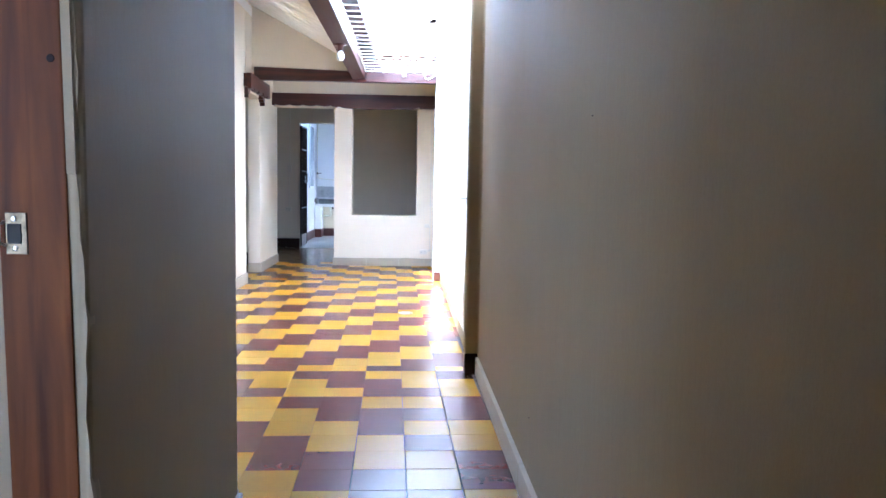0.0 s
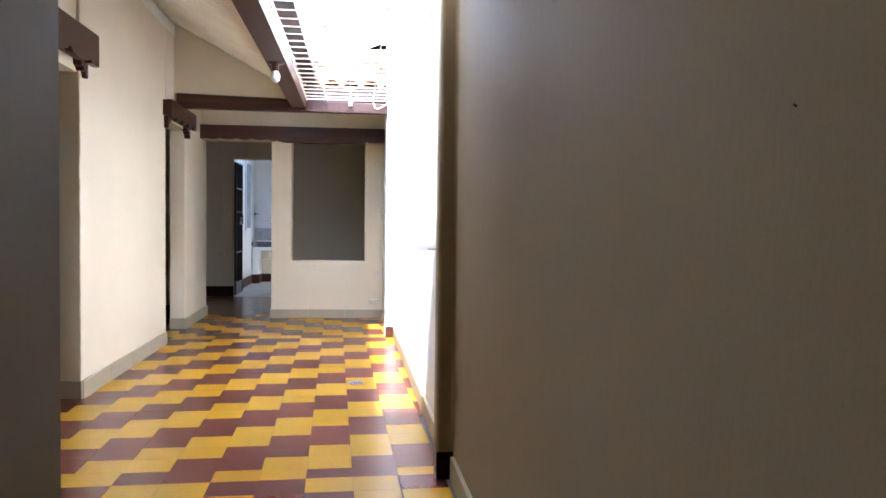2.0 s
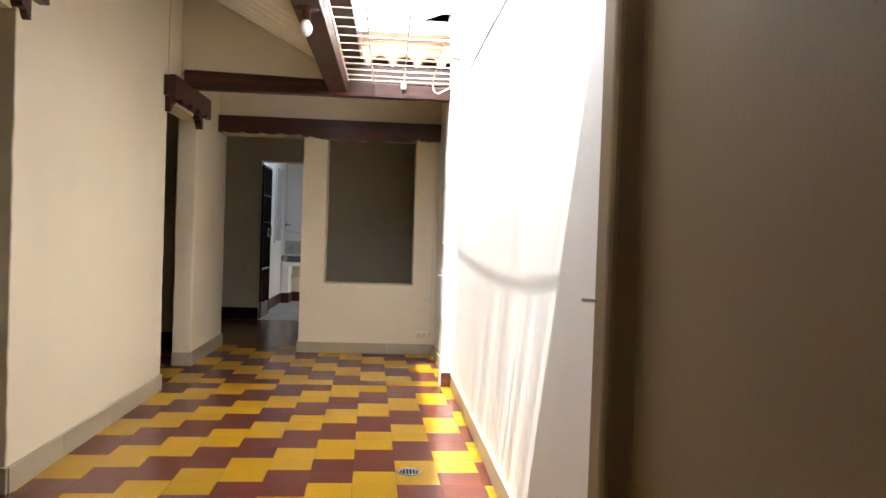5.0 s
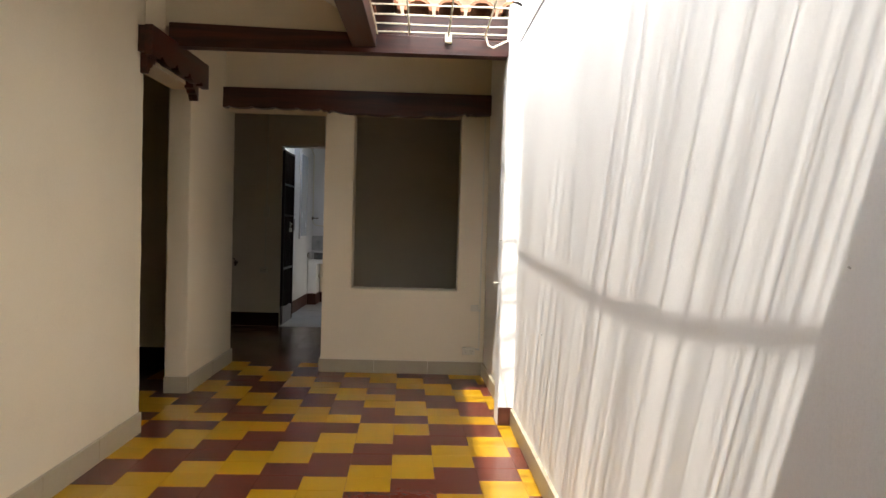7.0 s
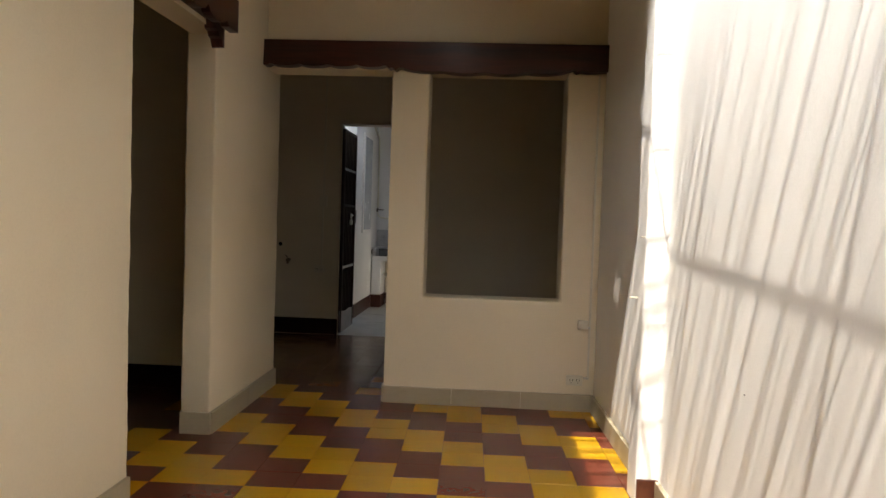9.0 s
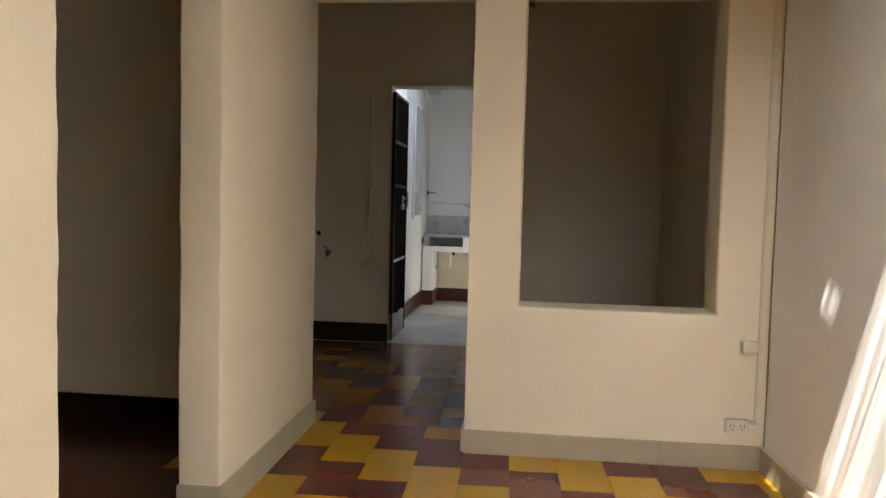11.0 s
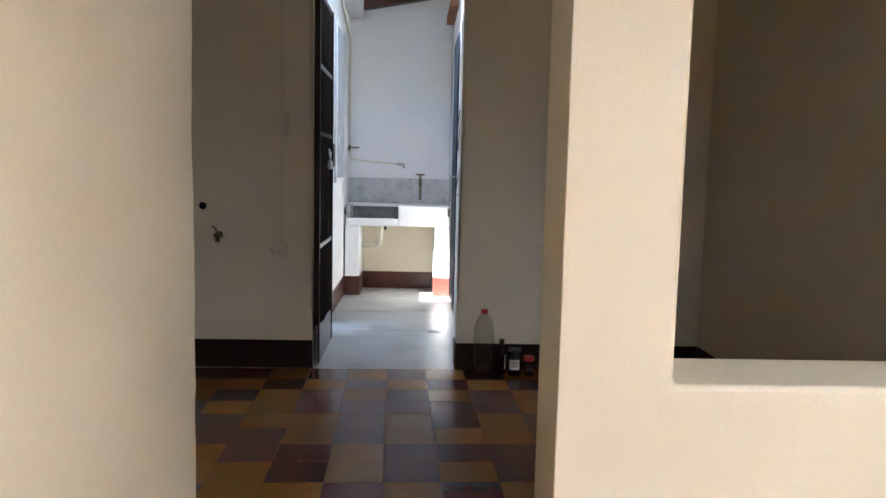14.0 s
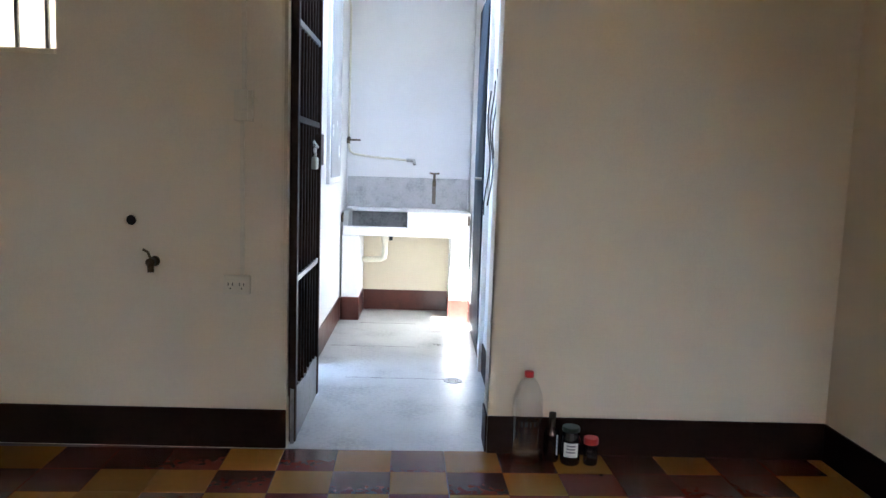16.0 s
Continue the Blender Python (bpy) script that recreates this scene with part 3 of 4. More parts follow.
BEI = "beige cement skirting with a thin painted top line"
skirting("baseboard", (0.790, -2.2), (0.757, 2.2), 0.105, 0.02, M_BASE, 1, BEI, 5)
skirting("baseboard", (0.757, 2.2), (0.742, 3.865), 0.105, 0.02, M_BASE, 1, BEI, 2)
skirting("baseboard", (0.728, 3.99), (0.69, 7.995), 0.105, 0.018, M_BASE, 1, BEI, 6)
skirting("baseboard", (0.672, 8.175), (0.626, 9.53), 0.105, 0.018, M_BASE, 1, BEI, 2)
skirting("baseboard", (0.66, 3.868), (0.742, 3.868), 0.125, 0.005, M_BASE_DARK, -1, "dark red-brown painted pilaster foot")
skirting("baseboard", (0.597, 7.998), (0.69, 7.998), 0.11, 0.006, M_BASE_RED, -1, "chipped red-brown painted pilaster foot")
skirting("baseboard", (-0.692, 9.533), (0.61, 9.533), 0.105, 0.018, M_BASE, -1, BEI, 3)
skirting("baseboard", (-0.694, 9.53), (-0.694, 9.765), 0.105, 0.012, M_BASE, 1, BEI)
skirting("baseboard", (-1.435, 5.535), (-1.442, 7.69), 0.115, 0.016, M_BASE, -1, BEI, 4)
skirting("baseboard", (-1.60, 5.56), (-1.425, 5.533), 0.115, 0.012, M_BASE, -1, BEI)
skirting("baseboard", (-1.486, 8.66), (-1.497, 9.86), 0.115, 0.016, M_BASE, -1, BEI, 2)
skirting("baseboard", (-1.64, 8.655), (-1.476, 8.658), 0.115, 0.012, M_BASE, -1, BEI)
skirting("baseboard", (-0.213, 0.9), (-0.213, 1.95), 0.105, 0.016, M_BASE, -1, BEI, 2)
skirting("baseboard", (-1.43, 1.958), (-0.215, 1.958), 0.105, 0.016, M_BASE, 1, BEI, 2)
skirting("baseboard", (-1.436, 1.98), (-1.436, 4.5), 0.115, 0.016, M_BASE, -1, BEI, 4)
DRK = "dark brown enamel painted skirting band"
skirting("baseboard", (-4.2, 12.11), (-1.53, 12.11), 0.155, 0.006, M_BASE_DARK, -1, DRK)
skirting("baseboard", (-0.745, 12.11), (0.60, 12.11), 0.15, 0.006, M_BASE_DARK, -1, DRK)
skirting("baseboard", (0.600, 12.105), (0.625, 9.77), 0.15, 0.006, M_BASE_DARK, -1, DRK)
skirting("baseboard", (-4.2, 9.618), (-1.64, 9.618), 0.15, 0.006, M_BASE_DARK, -1, DRK)
skirting("baseboard", (-0.448, 9.767), (0.62, 9.767), 0.15, 0.006, M_BASE_DARK, 1, DRK)
skirting("baseboard", (-0.747, 12.115), (-0.747, 12.27), 0.15, 0.006, M_BASE_DARK, 1, DRK)
skirting("baseboard", (-1.598, 13.33), (-1.598, 14.5), 0.16, 0.006, M_BASE_RED, -1, "red-brown enamel skirting band in the yard")
skirting("baseboard", (-0.674, 12.275), (-0.674, 14.5), 0.16, 0.006, M_BASE_DARK, 1, "dark painted skirting band in the yard")

for x0, y0, x1, y1 in ((-0.02, 5.25, 0.70, 5.95), (-0.02, 6.55, 0.70, 6.95)):
    tagged(part("roof_batten", rod([(x0, y0, 2.66), ((x0 + x1) / 2, (y0 + y1) / 2 + 0.02, 2.83), (x1, y1, 3.00)], 0.008, 8), M_BEAM_X), "rough slanting stick under the plastic roofing", "batten")

# ---- passage: door lining, strike plate, nails ----
dl = empty("door_frame", -0.29, 0.88, 0)
tagged(dl, "varnished brown wooden door lining with a split outer edge", "door frame")
child("lining", box(-0.351, -0.237, 0.862, 0.892, 0, 2.09, 0.003), M_JAMB, dl)
bm = bmesh.new()
for i in range(60):
    z0, z1 = 2.09 * i / 60, 2.09 * (i + 1) / 60
    w, w2 = [0.019 + 0.003 * math.sin(k * 0.55) + 0.002 * math.sin(k * 2.1) for k in (i, i + 1)]
    vs = [bm.verts.new((-0.2375 + d, y, z)) for z, ww in ((z0, w), (z1, w2)) for d, y in ((0, 0.866), (ww, 0.869), (ww, 0.9), (0, 0.9))]
    for f in ((0, 1, 5, 4), (1, 2, 6, 5), (2, 3, 7, 6)):
        bm.faces.new([vs[k] for k in f])
child("split_edge", bm, M_RAW, dl, "pale rough split wood edge")
child("head_lining", box(-0.362, -0.222, -0.28, 0.862, 2.06, 2.09), M_JAMB, dl)
sp = child("strike_plate", box(-0.339, -0.304, 0.859, 0.8622, 0.985, 1.055, 0.001), M_BRASS, dl, "worn steel strike plate")
# A black plate stands for the dark inside the latch opening.
child("latch_hole", box(-0.335, -0.313, 0.857, 0.8592, 1.003, 1.036), M_BLACK, sp)
for z in (0.995, 1.045):
    child("screw", Mx(lathe([(0.0045, 0), (0.0045, 0.001), (0.002, 0.0018), (0.0, 0.0018)], 10), -0.324, 0.859, z, 90), M_STEEL, sp)
child("lip", rod([(-0.339, 0.857, 1.0), (-0.346, 0.852, 1.005), (-0.346, 0.852, 1.035), (-0.339, 0.857, 1.04)], 0.0025, 6), M_STEEL, sp)
child("knot", Mx(lathe([(0.007, 0), (0.006, 0.0008), (0.0, 0.001)], 12), -0.255, 0.862, 1.31, 90), M_BASE_DARK, dl, "dark wood knot")
# Edge and stop share the passage paint with shade in its colour.
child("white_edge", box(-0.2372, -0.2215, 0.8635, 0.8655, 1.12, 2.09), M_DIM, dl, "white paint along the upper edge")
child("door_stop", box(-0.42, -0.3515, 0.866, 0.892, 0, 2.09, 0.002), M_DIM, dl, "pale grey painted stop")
for o in dl.children_recursive:
    for v in o.data.vertices:
        v.co.x -= 0.013 * (v.co.z - 1.0)


def wall_pin(x, y, z, dx, dy, length=0.02, r=0.0025, mat=None):
    o = part("nail", rod([(x, y, z), (x + dx * length, y + dy * length, z + 0.002)], r, 8), mat or M_BLACK)
    return tagged(o, "small rusty nail stuck in the plaster", "nail")


wall_pin(0.764, 1.35, 1.28, -1, 0, 0.004, 0.0015)
wall_pin(0.759, 2.11, 0.305, -1, 0, 0.004, 0.0015)
wall_pin(0.664, 3.95, 1.03, -1, -0.4, 0.045, 0.0035, M_SWITCH)
wall_pin(0.600, 8.10, 0.86, -1, -0.3, 0.045, 0.0035, M_SWITCH)
wall_pin(0.595, 8.02, 1.12, -1, -0.5, 0.02, 0.003, M_STEEL)
wall_pin(0.722, 4.55, 1.15, -1, 0, 0.004, 0.0015, M_STEEL)
wall_pin(0.699, 7.05, 0.69, -1, 0, 0.004, 0.0015)


# ---- drain ----
dr = empty("floor_drain", 0.303, 5.898, 0.0)
tagged(dr, "round metal floor drain set in a yellow tile", "drain")
child("rim", Mx(lathe([(0.045, 0.0), (0.058, 0.001), (0.060, 0.003), (0.056, 0.0045), (0.046, 0.0035), (0.045, 0.0)], 28, None, False), 0.303, 5.898, 0.001), M_STEEL, dr, smooth=True)
# Flat black disc paints the darkness below the bars.
child("grate", Mx(lathe([(0.0, 0.0), (0.045, 0.0)], 24), 0.303, 5.898, 0.002), M_BLACK, dr)
for i in range(-2, 3):
    child("grate_bar", box(0.303 + i * 0.016 - 0.0035, 0.303 + i * 0.016 + 0.0035, 5.898 - math.sqrt(0.045 ** 2 - (i * 0.016) ** 2), 5.898 + math.sqrt(0.045 ** 2 - (i * 0.016) ** 2), 0.002, 0.0045), M_STEEL, dr)


# ---- electrics ----
def outlet(x, y, z, w, h, sockets):
    """Surface box on a wall that faces -y."""
    o = empty("wall_outlet", x, y, z)
    tagged(o, "ivory plastic surface outlet box on the wall", "outlet")
    child("cover", box(x - w / 2, x + w / 2, y - 0.028, y, z - h / 2, z + h / 2, 0.004), M_SWITCH, o)
    for k in range(sockets):
        cx = x + (k - (sockets - 1) / 2) * w * 0.42
        f = child("socket", box(cx - w * 0.16, cx + w * 0.16, y - 0.031, y - 0.028, z - h * 0.3, z + h * 0.3, 0.001), M_SWITCH, o)
        # Socket openings are thin black blocks, their inner shade as colour.
        for dx in (-0.008, 0.008):
            child("slot", box(cx + dx - 0.0014, cx + dx + 0.0014, y - 0.0325, y - 0.031, z - 0.002, z + 0.010), M_BLACK, f)
        child("slot", box(cx - 0.0025, cx + 0.0025, y - 0.0325, y - 0.031, z - 0.014, z - 0.009), M_BLACK, f)
    return o


def switch_box(x, y, z, w, h, rockers):
    o = empty("light_switch", x, y, z)
    tagged(o, "ivory plastic surface light switch on the wall", "light switch")
    child("cover", box(x - w / 2, x + w / 2, y - 0.03, y, z - h / 2, z + h / 2, 0.004), M_SWITCH, o)
    for k in range(rockers):
        cz = z + (k - (rockers - 1) / 2) * h * 0.36
        child("rocker", box(x - w * 0.27, x + w * 0.27, y - 0.035, y - 0.03, cz - h * 0.14, cz + h * 0.14, 0.002), M_SWITCH, o)
    return o


def raceway(x, y, z0, z1, w=0.016):
    o = part("cable_raceway", box(x - w / 2, x + w / 2, y - 0.012, y, z0, z1, 0.002), M_SWITCH)
    return tagged(o, "thin ivory plastic cable channel on the wall", "cable channel")


switch_box(0.545, 9.535, 0.545, 0.062, 0.05, 1)
outlet(0.505, 9.535, 0.195, 0.10, 0.06, 2)
raceway(0.588, 9.535, 0.20, 2.08, 0.012)
for z in (0.21, 0.525):
    tagged(part("cable_clip", box(0.56, 0.594, 9.518, 9.535, z - 0.006, z + 0.006, 0.002), M_STEEL), "small metal clip at the cable channel", "clip")
switch_box(-1.694, 12.112, 1.315, 0.067, 0.113, 3)
outlet(-1.718, 12.112, 0.645, 0.10, 0.072, 2)
raceway(-1.694, 12.112, 1.372, 2.79)
raceway(-1.70, 12.112, 0.682, 1.258, 0.014)


# ---- kitchen: open pipe hole, capped tap, high window ----
hp = empty("drain_hole", -2.115, 12.112, 0.878)
tagged(hp, "open round drain pipe end in the wall", "pipe")
child("pipe_rim", Mx(lathe([(0.019, 0.004), (0.019, -0.004), (0.025, -0.006), (0.025, 0.004)], 24, None, False), -2.115, 12.11, 0.878, 90), M_PVC, hp)
# Flat black disc laid on the wall as the shade inside the pipe.
child("dark_bore", Mx(lathe([(0.0, 0.0), (0.0195, 0.0)], 20), -2.115, 12.1085, 0.878, 90), M_BLACK, hp)
tp = empty("water_stub", -2.03, 12.112, 0.73)
tagged(tp, "old brass water stub with a small valve", "tap")
child("body", Mx(lathe([(0.0, -0.01), (0.018, -0.01), (0.02, 0.0), (0.014, 0.006), (0.013, 0.04), (0.016, 0.042), (0.016, 0.055), (0.0, 0.055)], 16), -2.03, 12.11, 0.725, 90), M_BRASS, tp, smooth=True)
child("spout", rod([(-2.03, 12.07, 0.725), (-2.026, 12.055, 0.715), (-2.024, 12.05, 0.69)], 0.012, 10), M_BRASS, tp, smooth=True)
child("lever", rod([(-2.03, 12.07, 0.735), (-2.038, 12.06, 0.765), (-2.055, 12.055, 0.775)], 0.005, 8), M_BRASS, tp, smooth=True)

w1 = empty("window_1", -2.71, 12.19, 1.85)
structure(w1, "small high window with ribbed glass behind iron bars", "window")
M_RIB = roof_sheet_plastic("ribbed_glass", 9.0, 0.0, (0.5, 0.41, 0.30))
child("pane", Mx(box(-0.336, 0.336, -0.003, 0.003, -0.3525, 0.3525), -2.714, 12.21, 1.8475), M_RIB, w1)
for i in range(6):
    child("window_bar", box(-2.44 - 0.112 * i - 0.006, -2.44 - 0.112 * i + 0.006, 12.17, 12.185, 1.495, 2.2), M_KICK, w1)
child("window_sill", box(-3.05, -2.378, 12.10, 12.2, 1.478, 1.496, 0.003), M_WALL, w1)


# ---- bottles by the yard door ----
def pet_bottle(x, y):
    o = empty("plastic_bottle", x, y, 0)
    tagged(o, "empty clear three-litre plastic bottle with a red cap", "bottle")
    prof = [(0.0, 0.012), (0.03, 0.006), (0.048, 0.002), (0.056, 0.02), (0.058, 0.05), (0.055, 0.085), (0.057, 0.095), (0.055, 0.105), (0.057, 0.115), (0.055, 0.125), (0.058, 0.14), (0.058, 0.20), (0.056, 0.215), (0.058, 0.225), (0.055, 0.26), (0.044, 0.295), (0.028, 0.322), (0.015, 0.333), (0.014, 0.342)]
    body = child("bottle_body", Mx(lathe(prof, 30, lambda a, z: 1 - (0.13 * abs(math.sin(2.5 * a)) ** 4 if z < 0.04 else 0)), x, y, 0), clear_plastic("clear_pet"), o, smooth=True)
    body.visible_shadow = False
    child("cap", Mx(lathe([(0.0, 0.356), (0.016, 0.356), (0.018, 0.352), (0.018, 0.334), (0.0, 0.334)], 20), x, y, 0), shade("red_cap_plastic", (0.5, 0.02, 0.02), 0.35, vary=0.08, scale=20, bump=0.03), o, smooth=True)
    for i, w in enumerate((0.006, 0.012, 0.004, 0.008)):
        a = radians(-118 + 17 * i)
        child("print_mark", Mx(box(-w / 2, w / 2, -0.001, 0.001, -0.009, 0.009), x + 0.0585 * math.cos(a), y + 0.0585 * math.sin(a), 0.165, 0, 0, math.degrees(a) + 90), M_BLACK, o)
    return o


def glass_jar(name, x, y, r, h, neck, lid_r, lid_h, lid_mat, glass, label, mark):
    o = empty(name, x, y, 0)
    tagged(o, label, "jar" if "jar" in name else "bottle")
    prof = [(0.0, 0.004), (r * 0.9, 0.0), (r, 0.006), (r, h * neck), (r * 0.86, h * (neck + 0.09)), (lid_r * 0.9, h * (neck + 0.16)), (lid_r * 0.88, h - lid_h)]
    child("glass_body", Mx(lathe(prof, 24), x, y, 0), glass, o, smooth=True)
    child("lid", Mx(lathe([(0.0, h), (lid_r * 0.94, h), (lid_r, h - 0.003), (lid_r, h - lid_h), (0.0, h - lid_h)], 22), x, y, 0), lid_mat, o, smooth=False)
    if mark:
        bm = bmesh.new()
        z0, z1, a0, a1 = mark
        pr = []
        for k in range(9):
            a = radians(a0 + (a1 - a0) * k / 8)
            pr.append([bm.verts.new((x + (r + 0.0008) * math.cos(a), y + (r + 0.0008) * math.sin(a), z)) for z in (z0, z1)])
        for u, w in zip(pr, pr[1:]):
            bm.faces.new((u[0], w[0], w[1], u[1]))
        lb = child("paper_label", bm, shade(name + "_label_paper", (0.6, 0.6, 0.58), 0.7, vary=0.15, scale=40), o, "pale paper label with faded print")
        bm = bmesh.new()
        for q in range(3):
            pr = []
            zz = z0 + (z1 - z0) * (0.3 + 0.22 * q)
            for k in range(7):
                a = radians(a0 + (a1 - a0) * (0.2 + 0.6 * k / 6))
                pr.append([bm.verts.new((x + (r + 0.0014) * math.cos(a), y + (r + 0.0014) * math.sin(a), zz + d)) for d in (0, (z1 - z0) * 0.12)])
            for u, w in zip(pr, pr[1:]):
                bm.faces.new((u[0], w[0], w[1], u[1]))
        child("print_bar", bm, M_KICK, lb)
    return o


M_AMBER = shade("dark_amber_glass", (0.03, 0.012, 0.006), 0.08, vary=0.1, scale=10, bump=0, spec=0.6)
M_DARKG = shade("dark_filled_glass", (0.012, 0.009, 0.009), 0.08, vary=0.1, scale=10, bump=0, spec=0.6)
M_LIDG = shade("green_grey_lid", (0.03, 0.045, 0.04), 0.4, vary=0.1, scale=20)
M_LIDR = shade("red_lid", (0.42, 0.02, 0.018), 0.4, vary=0.1, scale=20)
pet_bottle(-0.600, 12.033)
glass_jar("amber_bottle", -0.500, 12.05, 0.030, 0.19, 0.55, 0.014, 0.02, M_BLACK, M_AMBER, "slim dark amber glass bottle with a white label strip", (0.03, 0.11, -62, -48))
glass_jar("glass_jar", -0.430, 12.028, 0.038, 0.145, 0.70, 0.034, 0.016, M_LIDG, M_DARKG, "dark glass jar with a pale printed label", (0.035, 0.09, -140, -55))
glass_jar("small_jar", -0.352, 12.024, 0.028, 0.105, 0.55, 0.028, 0.024, M_LIDR, M_DARKG, "small dark jar with a red lid", None)

# ---- wash yard ----
gt = empty("iron_gate", -1.515, 12.2, 0)
tagged(gt, "brown painted iron bar gate standing open along the wall", "gate")
bm = slab([(12.125, 0.012), (12.76, 0.012), (12.76, 0.20), (12.60, 0.215), (12.40, 0.205), (12.125, 0.235)], "x", -1.518, -1.503, 0.003)
child("kick_plate", bm, M_KICK, gt, "dented grey sheet iron kick plate")
for y in (12.14, 12.75):
    child("stile", box(-1.524, -1.497, y - 0.014, y + 0.014, 0.02, 2.03, 0.003), M_IRON, gt)
for z in (0.66, 1.28, 1.64, 2.02):
    child("rail", box(-1.518, -1.503, 12.14, 12.75, z - 0.012, z + 0.012, 0.002), M_IRON if z != 1.64 and z != 0.66 else M_KICK, gt)
for i in range(7):
    child("gate_bar", rod([(-1.511, 12.215 + 0.077 * i, 0.2), (-1.511, 12.215 + 0.077 * i, 2.02)], 0.0065, 8), M_IRON, gt)
child("backing_sheet", box(-1.534, -1.526, 12.14, 12.75, 0.2, 2.02), M_IRON, gt, "dark brown sheet iron behind the bars")
child("lock_box", box(-1.532, -1.485, 12.66, 12.75, 1.10, 1.24, 0.003), M_IRON, gt)
pk = child("padlock", box(-1.489, -1.466, 12.40, 12.455, 1.085, 1.135, 0.006), M_STEEL, gt, "scratched steel padlock")
child("shackle", rod([(-1.478, 12.41, 1.135), (-1.478, 12.41, 1.17), (-1.478, 12.4275, 1.188), (-1.478, 12.445, 1.17), (-1.478, 12.445, 1.135)], 0.005, 8), M_STEEL, pk)
child("chain", rod([(-1.478, 12.4275, 1.185), (-1.487, 12.46, 1.20), (-1.492, 12.52, 1.165), (-1.495, 12.58, 1.19), (-1.50, 12.66, 1.18)], 0.006, 8), M_STEEL, gt, "sagging steel chain")

# tub
tub = empty("wash_tub", -1.13, 14.7, 0)
tagged(tub, "worn concrete wash tub on two plastered piers", "wash tub")
child("basin_floor", box(-1.575, -1.13, 14.546, 14.9, 0.605, 0.635), M_BASIN, tub)
child("basin_front", box(-1.577, -1.13, 14.485, 14.545, 0.605, 0.668, 0.008), M_WHITE, tub, "chipped whitewashed front rim")
child("basin_side", box(-1.585, -1.545, 14.55, 14.9, 0.635, 0.775, 0.006), M_STONE, tub)
child("basin_back", box(-1.585, -1.13, 14.83, 14.9, 0.635, 0.755, 0.004), M_BASIN, tub, "darker grey inner back of the basin")
child("rim", box(-1.585, -1.13, 14.815, 14.9, 0.7555, 0.785, 0.006), M_WHITE, tub, "chipped white rim")
child("tank", box(-1.13, -0.685, 14.485, 14.9, 0.605, 0.78, 0.01), M_WHITE, tub, "white painted tank block")
child("splashback", box(-1.59, -0.69, 14.885, 14.918, 0.785, 1.01, 0.004), M_STONE, tub, "grey stained stone splashback")
for x0, x1 in ((-1.585, -1.462), (-0.818, -0.685)):
    pr = child("pier", box(x0, x1, 14.50, 14.9, 0.0, 0.605, 0.01), M_WHITE, tub)
    child("pier_foot", box(x0 - 0.004, x1 + 0.004, 14.494, 14.9, 0.0, 0.165, 0.004), M_BASE_RED, pr, "red-brown painted foot")
skirting("baseboard", (-1.46, 14.918), (-0.82, 14.918), 0.155, 0.006, M_BASE_RED, -1, "red-brown enamel skirting band under the tub")
dp = tagged(part("drain_pipe", rod([(-1.29, 14.66, 0.61), (-1.29, 14.66, 0.47), (-1.295, 14.67, 0.435), (-1.32, 14.68, 0.42), (-1.45, 14.70, 0.41)], 0.022, 14), M_PVC, smooth=True), "cream plastic drain pipe under the wash tub", "pipe")
child("collar", Mx(lathe([(0.0, 0.0), (0.03, 0.0), (0.03, 0.05), (0.0, 0.05)], 18), -1.29, 14.66, 0.555), M_PVC, dp)
child("bracket", box(-1.27, -1.235, 14.65, 14.67, 0.56, 0.605, 0.003), M_BLACK, dp)
wp = tagged(part("water_pipe", rod([(-1.590, 14.0, 2.45), (-1.588, 14.5, 2.33), (-1.588, 14.88, 2.24), (-1.588, 14.905, 2.2), (-1.588, 14.908, 1.24), (-1.58, 14.908, 1.195), (-1.55, 14.908, 1.175), (-1.40, 14.908, 1.155), (-1.12, 14.905, 1.138)], 0.008, 10), M_PVC, smooth=True), "thin pale water pipe bent along the yard wall", "pipe")
child("shower_valve", rod([(-1.15, 14.905, 1.14), (-1.10, 14.88, 1.138), (-1.095, 14.86, 1.11)], 0.014, 10), M_STEEL, wp, "small metal outlet")
child("stop_valve", rod([(-1.588, 14.905, 1.29), (-1.588, 14.87, 1.28), (-1.588, 14.87, 1.25)], 0.013, 10), M_BRASS, wp)
child("valve_handle", rod([(-1.588, 14.87, 1.277), (-1.50, 14.865, 1.277)], 0.007, 8), M_BRASS, wp)
fc = empty("faucet", -0.945, 14.88, 1.0)
tagged(fc, "tarnished brass garden faucet above the wash tub", "faucet")
child("body", rod([(-0.945, 14.89, 1.0), (-0.945, 14.82, 1.0), (-0.945, 14.795, 0.985), (-0.945, 14.79, 0.95)], 0.013, 12), M_BRASS, fc, smooth=True)
child("stem", rod([(-0.945, 14.83, 1.0), (-0.945, 14.83, 1.045)], 0.009, 10), M_BRASS, fc)
child("handle", rod([(-0.982, 14.83, 1.05), (-0.945, 14.83, 1.047), (-0.908, 14.83, 1.05)], 0.007, 8), M_BRASS, fc)
tagged(part("rust_stain", box(-0.958, -0.930, 14.8815, 14.8845, 0.82, 0.975, 0.0008), shade("rust_streak", (0.16, 0.13, 0.1), 0.8, vary=0.3, scale=25)), "dark rust streak below the faucet", "stain")
for x, z in ((-1.578, 0.73), (-0.70, 0.73)):
    tagged(part("hose_hook", rod([(x, 14.47, z + 0.03), (x, 14.44, z + 0.01), (x, 14.45, z - 0.03)], 0.008, 8), M_BRASS), "small metal hook at the wash tub", "hook")

